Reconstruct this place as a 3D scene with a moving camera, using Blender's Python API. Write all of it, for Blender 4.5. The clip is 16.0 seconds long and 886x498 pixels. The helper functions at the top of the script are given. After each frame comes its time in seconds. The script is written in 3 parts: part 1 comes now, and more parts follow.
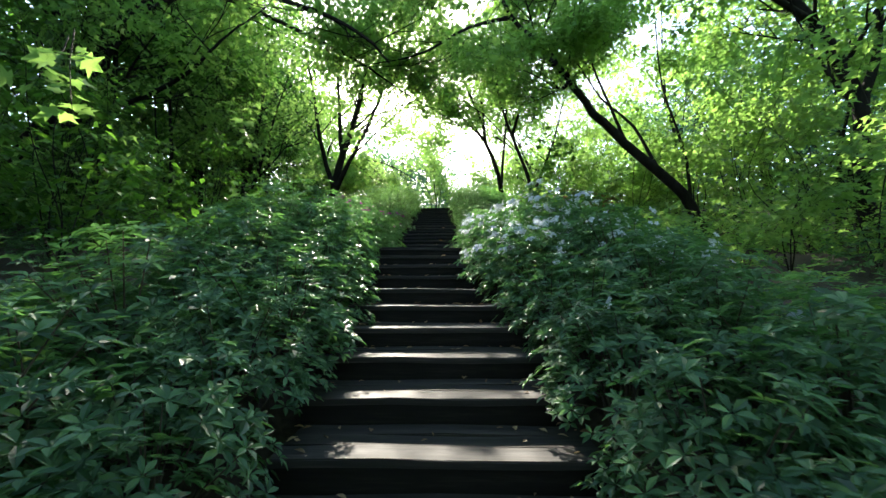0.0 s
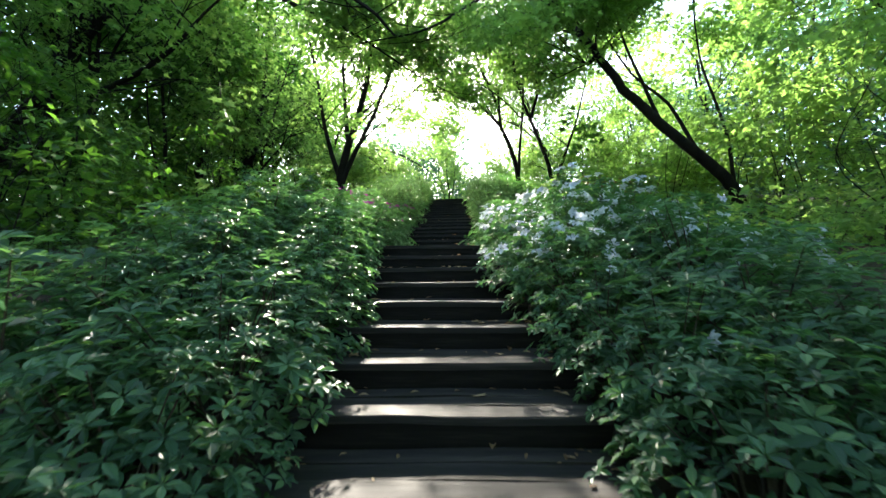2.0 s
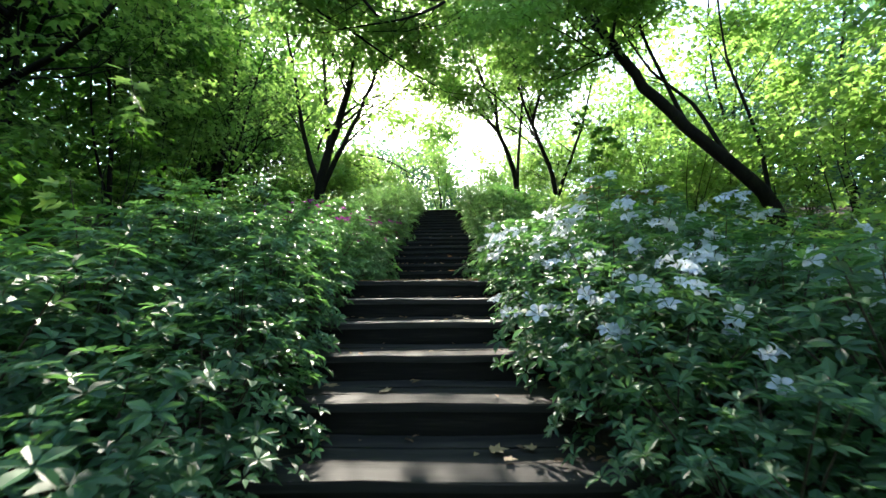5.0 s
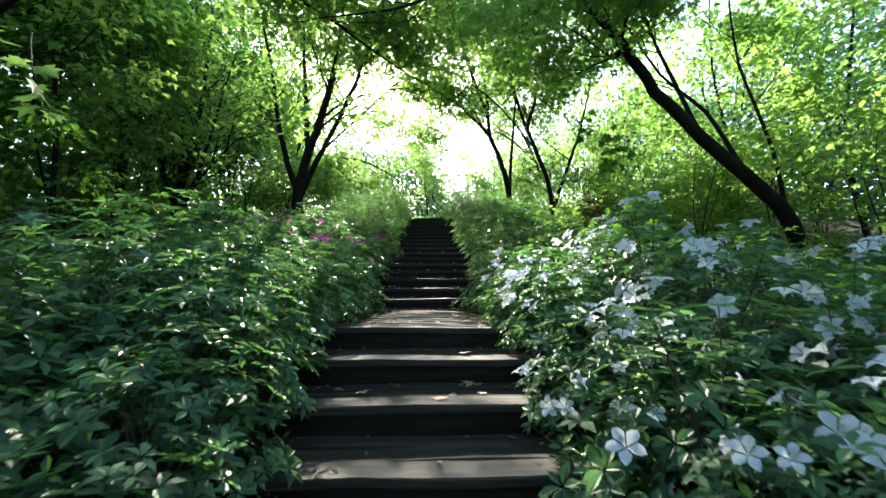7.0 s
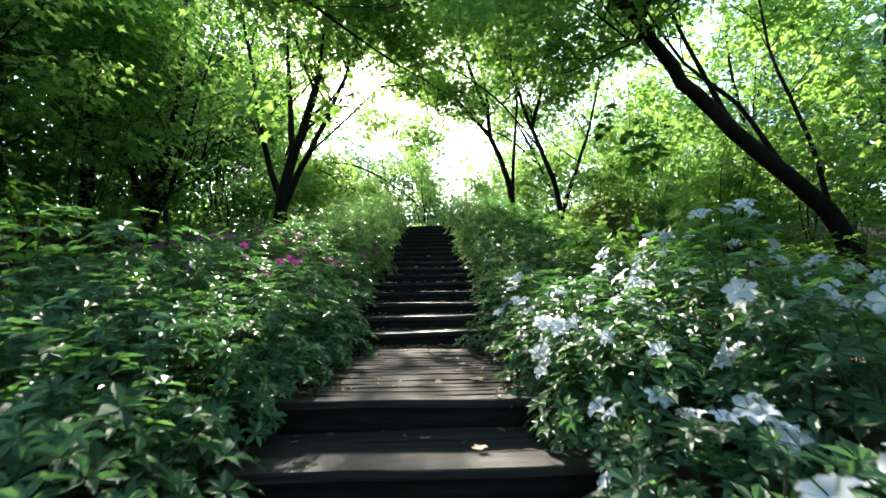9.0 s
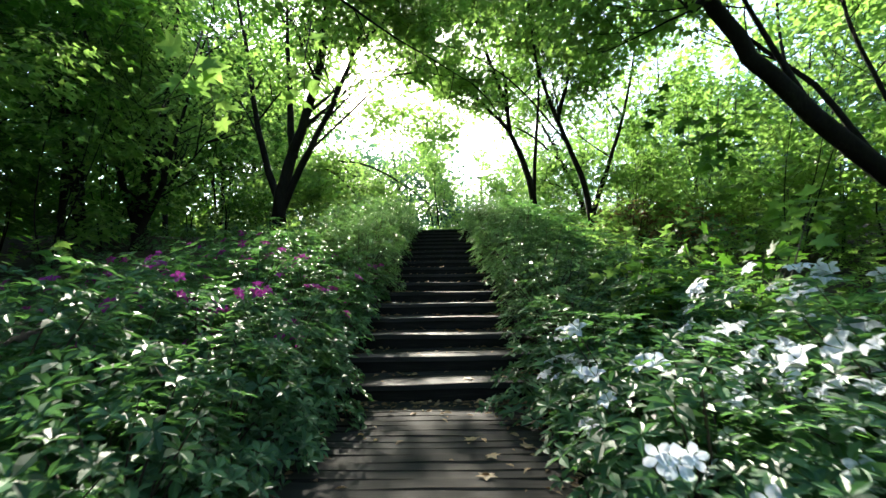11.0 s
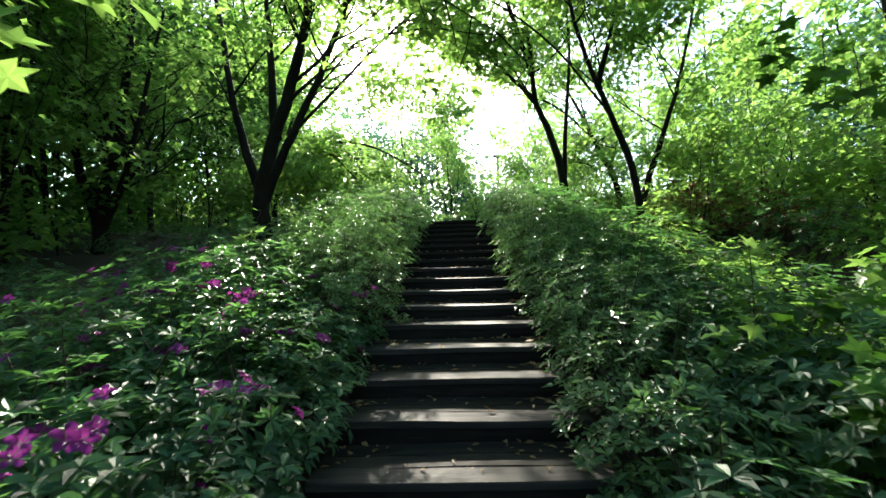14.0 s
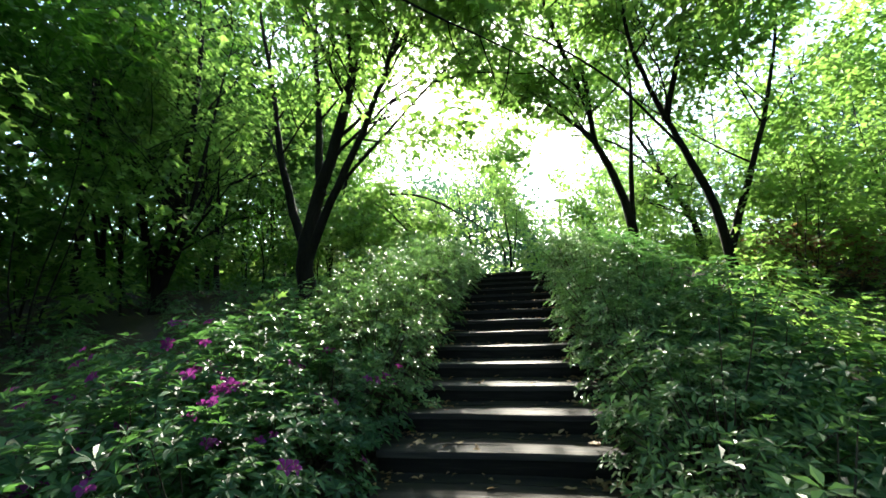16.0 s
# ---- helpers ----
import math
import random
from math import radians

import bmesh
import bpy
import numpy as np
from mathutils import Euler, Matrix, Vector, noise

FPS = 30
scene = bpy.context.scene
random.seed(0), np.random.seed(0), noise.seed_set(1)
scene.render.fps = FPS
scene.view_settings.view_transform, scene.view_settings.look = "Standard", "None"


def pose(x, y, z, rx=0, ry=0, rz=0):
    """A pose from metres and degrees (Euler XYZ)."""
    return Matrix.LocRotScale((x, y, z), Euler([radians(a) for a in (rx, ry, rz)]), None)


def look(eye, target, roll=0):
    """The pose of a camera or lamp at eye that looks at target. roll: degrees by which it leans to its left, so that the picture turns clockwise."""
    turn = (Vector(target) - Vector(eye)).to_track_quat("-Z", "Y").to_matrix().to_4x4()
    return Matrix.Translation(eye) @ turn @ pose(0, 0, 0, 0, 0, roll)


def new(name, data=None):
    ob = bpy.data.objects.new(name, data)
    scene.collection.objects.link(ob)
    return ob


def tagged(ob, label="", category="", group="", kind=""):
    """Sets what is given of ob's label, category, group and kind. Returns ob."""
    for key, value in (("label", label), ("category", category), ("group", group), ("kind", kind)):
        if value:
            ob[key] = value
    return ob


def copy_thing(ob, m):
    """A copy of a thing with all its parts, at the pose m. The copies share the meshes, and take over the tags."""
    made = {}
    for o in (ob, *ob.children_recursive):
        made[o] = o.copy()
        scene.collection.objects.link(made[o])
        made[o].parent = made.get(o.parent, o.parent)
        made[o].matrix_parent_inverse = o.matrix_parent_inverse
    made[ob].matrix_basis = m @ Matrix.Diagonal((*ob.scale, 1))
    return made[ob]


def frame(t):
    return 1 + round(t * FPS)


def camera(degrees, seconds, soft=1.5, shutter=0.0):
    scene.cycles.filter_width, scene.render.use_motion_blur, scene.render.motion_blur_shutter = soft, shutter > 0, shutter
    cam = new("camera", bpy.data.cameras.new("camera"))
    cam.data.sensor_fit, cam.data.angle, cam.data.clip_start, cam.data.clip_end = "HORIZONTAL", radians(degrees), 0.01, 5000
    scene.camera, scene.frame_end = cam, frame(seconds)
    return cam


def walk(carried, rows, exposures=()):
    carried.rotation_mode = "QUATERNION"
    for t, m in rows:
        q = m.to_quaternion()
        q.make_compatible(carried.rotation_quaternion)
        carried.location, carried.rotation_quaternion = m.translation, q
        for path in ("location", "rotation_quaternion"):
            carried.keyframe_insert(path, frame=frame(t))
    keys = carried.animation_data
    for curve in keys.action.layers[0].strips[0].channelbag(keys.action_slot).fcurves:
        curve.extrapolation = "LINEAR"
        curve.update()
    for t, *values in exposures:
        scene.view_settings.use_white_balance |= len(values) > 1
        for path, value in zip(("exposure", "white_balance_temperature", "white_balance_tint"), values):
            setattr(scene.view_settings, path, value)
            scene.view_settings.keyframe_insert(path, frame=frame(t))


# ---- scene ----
cam = camera(92.0, 16.0, shutter=0.5)
# seconds, place in metres, turn in degrees (90 is level)
ROWS = [
    (0.0, 0.000, 0.000, 1.645, 94.04, -0.00, 0.00),
    (0.5, -0.027, 0.246, 1.682, 93.01, -0.34, 0.19),
    (1.0, -0.016, 0.540, 1.723, 92.94, 0.32, 0.53),
    (1.5, 0.000, 0.744, 1.789, 92.14, 0.30, 1.03),
    (2.0, -0.015, 1.009, 1.822, 92.79, 0.57, 1.87),
    (2.5, -0.058, 1.272, 1.925, 93.84, 0.76, 1.64),
    (3.0, -0.053, 1.547, 1.959, 94.05, 0.35, 1.19),
    (3.5, -0.028, 1.812, 2.062, 94.00, 0.01, 1.10),
    (4.0, -0.025, 2.063, 2.108, 93.44, 0.12, 1.34),
    (6.5, -0.246, 3.242, 2.473, 94.39, 0.45, -1.42),
    (7.0, -0.254, 3.476, 2.566, 94.07, 0.05, -1.69),
    (7.5, -0.208, 3.773, 2.626, 94.25, 0.84, -0.79),
    (8.0, -0.187, 3.979, 2.709, 94.50, 0.43, 0.12),
    (8.5, -0.216, 4.259, 2.727, 95.11, 0.37, -0.19),
    (9.0, -0.242, 4.530, 2.831, 94.61, 0.89, -1.87),
    (9.5, -0.210, 4.836, 2.903, 96.53, 0.04, -1.07),
    (12.0, -0.272, 6.281, 3.304, 93.35, 1.26, 0.54),
    (12.5, -0.295, 6.613, 3.395, 93.38, 0.82, 0.52),
    (13.0, -0.321, 6.879, 3.476, 91.83, 0.99, 0.05),
    (13.5, -0.295, 7.163, 3.559, 90.92, 1.22, 0.48),
    (14.0, -0.257, 7.386, 3.629, 91.72, 1.54, 1.87),
    (14.5, -0.235, 7.687, 3.649, 91.49, 1.88, 2.23),
    (15.0, -0.222, 7.925, 3.760, 90.30, 2.10, 3.03),
    (15.5, -0.130, 8.070, 3.808, 94.83, 1.94, 7.48),
    (16.0, -0.033, 8.132, 3.839, 98.14, 2.04, 10.56),
]
walk(cam, [(t, pose(x, y, z, rx, ry, rz)) for t, x, y, z, rx, ry, rz in ROWS], [(0.0, 2.5, 6850, 9), (2.0, 2.7, 6850, 9), (7.5, 2.55, 6850, 9), (9.5, 2.4, 6850, 8), (12.0, 2.25, 6800, 7), (16.0, 2.3, 6800, 6)])

# ---- light: a low morning sun ahead, behind the crowns ----
SUN_EL, SUN_AZ = 27.0, 8.0  # degrees up; degrees to the left of straight ahead (+y)
world = bpy.data.worlds.new("sky")
scene.world = world
world.use_nodes = True
wn = world.node_tree.nodes
sky = wn.new("ShaderNodeTexSky")
sky.sky_type, sky.sun_disc = "NISHITA", False
sky.sun_elevation, sky.sun_rotation = radians(SUN_EL), radians(-SUN_AZ)
sky.dust_density, sky.air_density = 0.7, 1.0
wn["Background"].inputs["Strength"].default_value = 0.15
world.node_tree.links.new(sky.outputs[0], wn["Background"].inputs["Color"])
sun = new("sun", bpy.data.lights.new("sun", "SUN"))
sun.data.energy, sun.data.angle, sun.data.color = 5.0, radians(0.6), (1.0, 0.94, 0.84)
sun.matrix_basis = look((0, 0, 0), (math.sin(radians(SUN_AZ)) * math.cos(radians(SUN_EL)), -math.cos(radians(SUN_AZ)) * math.cos(radians(SUN_EL)), -math.sin(radians(SUN_EL))))


# ---- materials ----
def material(name):
    m = bpy.data.materials.new(name)
    m.use_nodes = True
    return m, m.node_tree.nodes, m.node_tree.links, m.node_tree.nodes["Principled BSDF"]


def ramp(nodes, stops):
    r = nodes.new("ShaderNodeValToRGB")
    while len(r.color_ramp.elements) < len(stops):
        r.color_ramp.elements.new(0.5)
    for e, (at, col) in zip(r.color_ramp.elements, stops):
        e.position, e.color = at, (*col, 1)
    return r


def noise_node(nodes, links, scale, detail=4.0, stretch=None):
    co = nodes.new("ShaderNodeTexCoord")
    n = nodes.new("ShaderNodeTexNoise")
    n.inputs["Scale"].default_value, n.inputs["Detail"].default_value = scale, detail
    if stretch:
        mp = nodes.new("ShaderNodeMapping")
        mp.inputs["Scale"].default_value = stretch
        links.new(co.outputs["Object"], mp.inputs["Vector"])
        links.new(mp.outputs["Vector"], n.inputs["Vector"])
    else:
        links.new(co.outputs["Object"], n.inputs["Vector"])
    return n


def leaf_material(name, dark, mid, light, through_light, share=0.45, rough=0.42, gloss=0.32):
    """Leaf: waxy front, light shining through; each leaf a shade of its own."""
    m, nodes, links, b = material(name)
    geo = nodes.new("ShaderNodeNewGeometry")
    r = ramp(nodes, [(0.0, tuple(c * 0.8 for c in dark)), (0.5, mid), (0.72, light), (1.0, tuple(c * k for c, k in zip(light, (1.7, 1.45, 1.3))))])
    n = noise_node(nodes, links, 1.7, 2.0)
    add = nodes.new("ShaderNodeMath")
    add.operation = "MULTIPLY_ADD"
    links.new(n.outputs["Fac"], add.inputs[0])
    add.inputs[1].default_value = 0.6
    sc = nodes.new("ShaderNodeMath")
    sc.operation = "MULTIPLY_ADD"
    links.new(geo.outputs["Random Per Island"], sc.inputs[0])
    sc.inputs[1].default_value, sc.inputs[2].default_value = 0.8, -0.2
    links.new(sc.outputs[0], add.inputs[2])
    links.new(add.outputs[0], r.inputs["Fac"])
    links.new(r.outputs["Color"], b.inputs["Base Color"])
    b.inputs["Roughness"].default_value = rough
    b.inputs["Specular IOR Level"].default_value = gloss
    tr = nodes.new("ShaderNodeBsdfTranslucent")
    mixc = nodes.new("ShaderNodeMix")
    mixc.data_type = "RGBA"
    mixc.inputs["Factor"].default_value = 0.35
    mixc.inputs["A"].default_value = (*through_light, 1)
    links.new(r.outputs["Color"], mixc.inputs["B"])
    links.new(mixc.outputs["Result"], tr.inputs["Color"])
    mix = nodes.new("ShaderNodeMixShader")
    mix.inputs["Fac"].default_value = share
    links.new(b.outputs[0], mix.inputs[1])
    links.new(tr.outputs[0], mix.inputs[2])
    links.new(mix.outputs[0], nodes["Material Output"].inputs["Surface"])
    return m


def rough_material(name, stops, scale, stretch=None, rough=(0.6, 0.95), bump=0.5, distance=0.01, by_object=0.0, fine=40.0):
    """Bark, timber, soil: two scales of noise in colour, roughness and relief."""
    m, nodes, links, b = material(name)
    n1 = noise_node(nodes, links, scale, 6.0, stretch)
    n2 = noise_node(nodes, links, fine, 3.0, stretch)
    mix = nodes.new("ShaderNodeMath")
    mix.operation = "MULTIPLY_ADD"
    links.new(n2.outputs["Fac"], mix.inputs[0])
    mix.inputs[1].default_value = 0.5
    half = nodes.new("ShaderNodeMath")
    half.operation = "MULTIPLY_ADD"
    links.new(n1.outputs["Fac"], half.inputs[0])
    half.inputs[1].default_value, half.inputs[2].default_value = 1.1, -0.3
    links.new(half.outputs[0], mix.inputs[2])
    value = mix.outputs[0]
    if by_object:
        ob = nodes.new("ShaderNodeObjectInfo")
        more = nodes.new("ShaderNodeMath")
        more.operation = "MULTIPLY_ADD"
        links.new(ob.outputs["Random"], more.inputs[0])
        more.inputs[1].default_value = by_object
        links.new(value, more.inputs[2])
        value = more.outputs[0]
    r = ramp(nodes, stops)
    links.new(value, r.inputs["Fac"])
    links.new(r.outputs["Color"], b.inputs["Base Color"])
    mr = nodes.new("ShaderNodeMapRange")
    mr.inputs["To Min"].default_value, mr.inputs["To Max"].default_value = rough
    links.new(n1.outputs["Fac"], mr.inputs["Value"])
    links.new(mr.outputs["Result"], b.inputs["Roughness"])
    bp = nodes.new("ShaderNodeBump")
    bp.inputs["Strength"].default_value, bp.inputs["Distance"].default_value = bump, distance
    links.new(mix.outputs[0], bp.inputs["Height"])
    links.new(bp.outputs["Normal"], b.inputs["Normal"])
    return m


AZALEA = leaf_material("azalea_leaf", (0.015, 0.050, 0.031), (0.040, 0.107, 0.062), (0.104, 0.21, 0.110), (0.16, 0.40, 0.07), 0.40, 0.46, 0.32)
HEDGE = leaf_material("hedge_leaf", (0.020, 0.062, 0.030), (0.062, 0.145, 0.064), (0.16, 0.27, 0.125), (0.20, 0.42, 0.08), 0.42, 0.38, 0.52)
MAPLE = leaf_material("maple_leaf", (0.036, 0.11, 0.028), (0.082, 0.20, 0.044), (0.155, 0.29, 0.072), (0.35, 0.60, 0.12), 0.58, 0.45, 0.4)
# darker copy of the maple leaf: deep shade put into the colour
SHADED_LEAF = leaf_material("dark_crown_leaf", (0.018, 0.055, 0.015), (0.035, 0.10, 0.02), (0.07, 0.17, 0.03), (0.14, 0.36, 0.03), 0.45, 0.5)
# far leaves: bluish haze and deep shade put into the base colour
WOODS = leaf_material("far_leaf", (0.022, 0.062, 0.04), (0.042, 0.105, 0.066), (0.075, 0.15, 0.09), (0.08, 0.19, 0.10), 0.5, 0.6)
DRY = leaf_material("dry_leaf", (0.10, 0.055, 0.03), (0.20, 0.12, 0.06), (0.34, 0.24, 0.13), (0.30, 0.17, 0.06), 0.25, 0.6)
RUSSET = leaf_material("russet_leaf", (0.045, 0.022, 0.016), (0.12, 0.06, 0.035), (0.19, 0.14, 0.06), (0.34, 0.15, 0.06), 0.42, 0.5)
WHITE = leaf_material("white_petal", (0.52, 0.57, 0.66), (0.60, 0.65, 0.74), (0.68, 0.73, 0.80), (0.62, 0.68, 0.76), 0.35, 0.55)
PURPLE = leaf_material("purple_petal", (0.12, 0.010, 0.14), (0.20, 0.018, 0.20), (0.34, 0.045, 0.28), (0.36, 0.05, 0.28), 0.4, 0.55)
BARK = rough_material("bark", [(0.2, (0.005, 0.0045, 0.004)), (0.6, (0.017, 0.014, 0.012)), (0.95, (0.045, 0.038, 0.03))], 5.0, (1, 1, 0.25), (0.75, 1.0), 0.8, 0.02, fine=30.0)
TWIG = rough_material("twig", [(0.2, (0.02, 0.016, 0.010)), (0.9, (0.09, 0.065, 0.04))], 9.0, None, (0.7, 0.95), 0.4, 0.004)
TIMBER = rough_material("weathered_timber", [(0.1, (0.010, 0.010, 0.011)), (0.5, (0.020, 0.0185, 0.018)), (0.95, (0.060, 0.055, 0.049))], 2.2, (0.35, 7.0, 7.0), (0.62, 0.9), 0.55, 0.006, 0.22, 9.0)
# risers face away from the sun; their shade is in this darker timber
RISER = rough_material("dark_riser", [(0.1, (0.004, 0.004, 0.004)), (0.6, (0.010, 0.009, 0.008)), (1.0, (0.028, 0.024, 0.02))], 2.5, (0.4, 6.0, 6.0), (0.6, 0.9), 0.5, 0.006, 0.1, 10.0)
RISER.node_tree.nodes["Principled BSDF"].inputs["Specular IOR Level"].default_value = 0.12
TIMBER.node_tree.nodes["Principled BSDF"].inputs["Specular IOR Level"].default_value = 0.24
BARK.node_tree.nodes["Principled BSDF"].inputs["Specular IOR Level"].default_value = 0.15
SOIL = rough_material("soil", [(0.2, (0.014, 0.011, 0.008)), (0.55, (0.04, 0.03, 0.02)), (0.95, (0.09, 0.065, 0.04))], 1.3, None, (0.85, 1.0), 0.8, 0.03, fine=24.0)
TREAD = rough_material("dark_tread", [(0.1, (0.007, 0.007, 0.007)), (0.5, (0.017, 0.0155, 0.014)), (0.95, (0.05, 0.043, 0.035))], 2.6, (0.5, 4.0, 4.0), (0.7, 0.95), 0.6, 0.006, 0.15, 14.0)
TREAD.node_tree.nodes["Principled BSDF"].inputs["Specular IOR Level"].default_value = 0.2
METAL = rough_material("dark_painted_metal", [(0.2, (0.02, 0.02, 0.022)), (0.9, (0.06, 0.06, 0.062))], 6.0, None, (0.4, 0.6), 0.1, 0.002)

# ---- the lie of the land ----
RISE, RUN, RISE_UP, RUN_UP = 0.159, 0.536, 0.137, 0.508
LAND_Y, LAND_Z, LAND_BACK = 7.051, 2.169, 9.224
FIRST, LAST = -18, 18  # steps; 0 is the front edge of the landing


def nose(k):
    """The front edge of step k: how far ahead, how high."""
    if k <= 0:
        return LAND_Y + RUN * k, LAND_Z + RISE * k
    return LAND_BACK + RUN_UP * (k - 1), LAND_Z + RISE_UP * k


def centre(y):
    return float(np.interp(y, (2.2, 3.9, 5.4, 6.5, 9.0), (-0.02, -0.11, -0.30, -0.34, -0.27)))


TOP_Y, TOP_Z = nose(LAST)
LOW_Y, LOW_Z = nose(FIRST)


def slope(y):
    return float(np.interp(y, (-60, LOW_Y - 8, LOW_Y, LAND_Y, LAND_BACK, TOP_Y, TOP_Y + 4, 60), (LOW_Z - 2.2, LOW_Z - 0.6, LOW_Z, LAND_Z, LAND_Z + 0.06, TOP_Z, TOP_Z + 0.02, TOP_Z)))


def ground(x, y):
    off = abs(x - centre(y))
    z = slope(y) - 0.05
    bumps = 0.10 * noise.noise(Vector((x * 0.5, y * 0.5, 3.0))) + 0.14 * noise.noise(Vector((x * 0.11, y * 0.11, 7.0)))
    side = min(1.0, max(0.0, (off - 1.0) / 2.5))
    if off < 1.0:
        z -= 0.28
    else:
        z -= 0.28 * max(0.0, 1 - (off - 1.0) / 0.25)
    return z + bumps * side * (1.0 if abs(y) < 60 and abs(x) < 60 else 0.3)


# ---- mesh helpers ----
def flat_mesh(name, verts, faces, mat, smooth=False):
    """A mesh from numpy arrays of verts (n, 3) and equal-sided faces (m, k)."""
    me = bpy.data.meshes.new(name)
    verts, faces = np.asarray(verts, np.float32), np.asarray(faces, np.int32)
    m, k = faces.shape
    me.vertices.add(len(verts))
    me.vertices.foreach_set("co", verts.ravel())
    me.loops.add(m * k)
    me.loops.foreach_set("vertex_index", faces.ravel())
    me.polygons.add(m)
    me.polygons.foreach_set("loop_start", np.arange(0, m * k, k, dtype=np.int32))
    me.polygons.foreach_set("use_smooth", np.full(m, smooth))
    me.update(calc_edges=True)
    me.materials.append(mat)
    return me


def part_of(name, mesh, parent, label=""):
    ob = new(name, mesh)
    ob.parent = parent
    return tagged(ob, label)


def part(name, bm, mat, parent=None, label="", smooth=False):
    me = bpy.data.meshes.new(name)
    bm.to_mesh(me)
    bm.free()
    me.materials.append(mat)
    if smooth:
        me.polygons.foreach_set("use_smooth", np.full(len(me.polygons), True))
    ob = new(name, me)
    ob.parent = parent
    return tagged(ob, label)


def unit(v):
    return v / np.maximum(np.linalg.norm(v, axis=-1, keepdims=True), 1e-9)


# leaf shapes: across, along, out of the plane; the stalk's end is at the origin
OVAL = (np.array([(0, 0, 0), (-0.36, 0.30, 0.07), (-0.47, 0.58, 0.05), (0, 1, -0.14), (0.47, 0.58, 0.05), (0.36, 0.30, 0.07), (0, 0.46, -0.03)]), np.array([(6, 1, 0), (6, 2, 1), (6, 3, 2), (6, 4, 3), (6, 5, 4), (6, 0, 5)]))
TRIDENT = (np.array([(0, 0, 0), (0.52, 0.40, 0.06), (0.17, 0.50, 0.0), (0, 1, -0.10), (-0.17, 0.50, 0.0), (-0.52, 0.40, 0.06)]), np.array([(0, 1, 2), (0, 2, 3), (0, 3, 4), (0, 4, 5)]))
DIAMOND = (np.array([(0, 0, 0), (-0.5, 0.48, 0.08), (0, 1, -0.06), (0.5, 0.48, 0.08)]), np.array([(0, 3, 2), (0, 2, 1)]))
LOBED = (np.array([(0, 0.12, 0), (0.14, 0.02, 0), (0.46, 0.14, 0.03), (0.28, 0.30, 0.02), (0.60, 0.62, 0.04), (0.20, 0.58, 0.0), (0, 1.0, -0.06),
                   (-0.20, 0.58, 0.0), (-0.60, 0.62, 0.04), (-0.28, 0.30, 0.02), (-0.46, 0.14, 0.03), (-0.14, 0.02, 0), (0, 0.4, -0.04)]),
         np.array([(12, i, i + 1) for i in range(1, 11)] + [(12, 11, 0), (12, 0, 1)]))


def leaves(name, at, way, normal, length, width, shape, mat):
    """One mesh of many leaves: foot, direction, facing, length and width of each."""
    tv, tf = shape
    way = unit(way)
    across = unit(np.cross(way, normal))
    out = np.cross(across, way)
    n, k = len(at), len(tv)
    length, width = np.broadcast_to(length, n)[:, None, None], np.broadcast_to(width, n)[:, None, None]
    v = at[:, None] + across[:, None] * tv[None, :, 0:1] * width + way[:, None] * tv[None, :, 1:2] * length + out[:, None] * tv[None, :, 2:3] * length
    f = tf[None] + (np.arange(n) * k)[:, None, None]
    return flat_mesh(name, v.reshape(-1, 3), f.reshape(-1, 3), mat)


class Tubes:
    """Tapered round stems, gathered into one mesh."""

    def __init__(self, sides=6):
        self.v, self.f, self.sides = [], [], sides

    def add(self, points, radii, sides=0):
        s, first = sides or self.sides, len(self.v)
        points = [Vector(p) for p in points]
        for i, p in enumerate(points):
            d = (points[min(i + 1, len(points) - 1)] - points[max(i - 1, 0)]).normalized()
            a = d.cross(Vector((0.31, 0.87, 0.38))).normalized()
            b = d.cross(a)
            for j in range(s):
                w = 2 * math.pi * j / s
                self.v.append(p + (a * math.cos(w) + b * math.sin(w)) * radii[i])
        for i in range(len(points) - 1):
            for j in range(s):
                q = first + i * s
                self.f.append((q + j, q + (j + 1) % s, q + s + (j + 1) % s, q + s + j))

    def mesh(self, name, mat):
        return flat_mesh(name, np.array([tuple(v) for v in self.v]), np.array(self.f), mat, True)


def smooth_line(points, steps=4):
    """Points on a soft curve through the given ones."""
    p = [Vector(q) for q in points]
    p = [p[0] * 2 - p[1]] + p + [p[-1] * 2 - p[-2]]
    line = []
    for i in range(1, len(p) - 2):
        for s in range(steps):
            t = s / steps
            line.append(0.5 * (2 * p[i] + (p[i + 1] - p[i - 1]) * t + (2 * p[i - 1] - 5 * p[i] + 4 * p[i + 1] - p[i + 2]) * t * t + (3 * p[i] - p[i - 1] - 3 * p[i + 1] + p[i + 2]) * t ** 3))
    return line + [p[-2]]


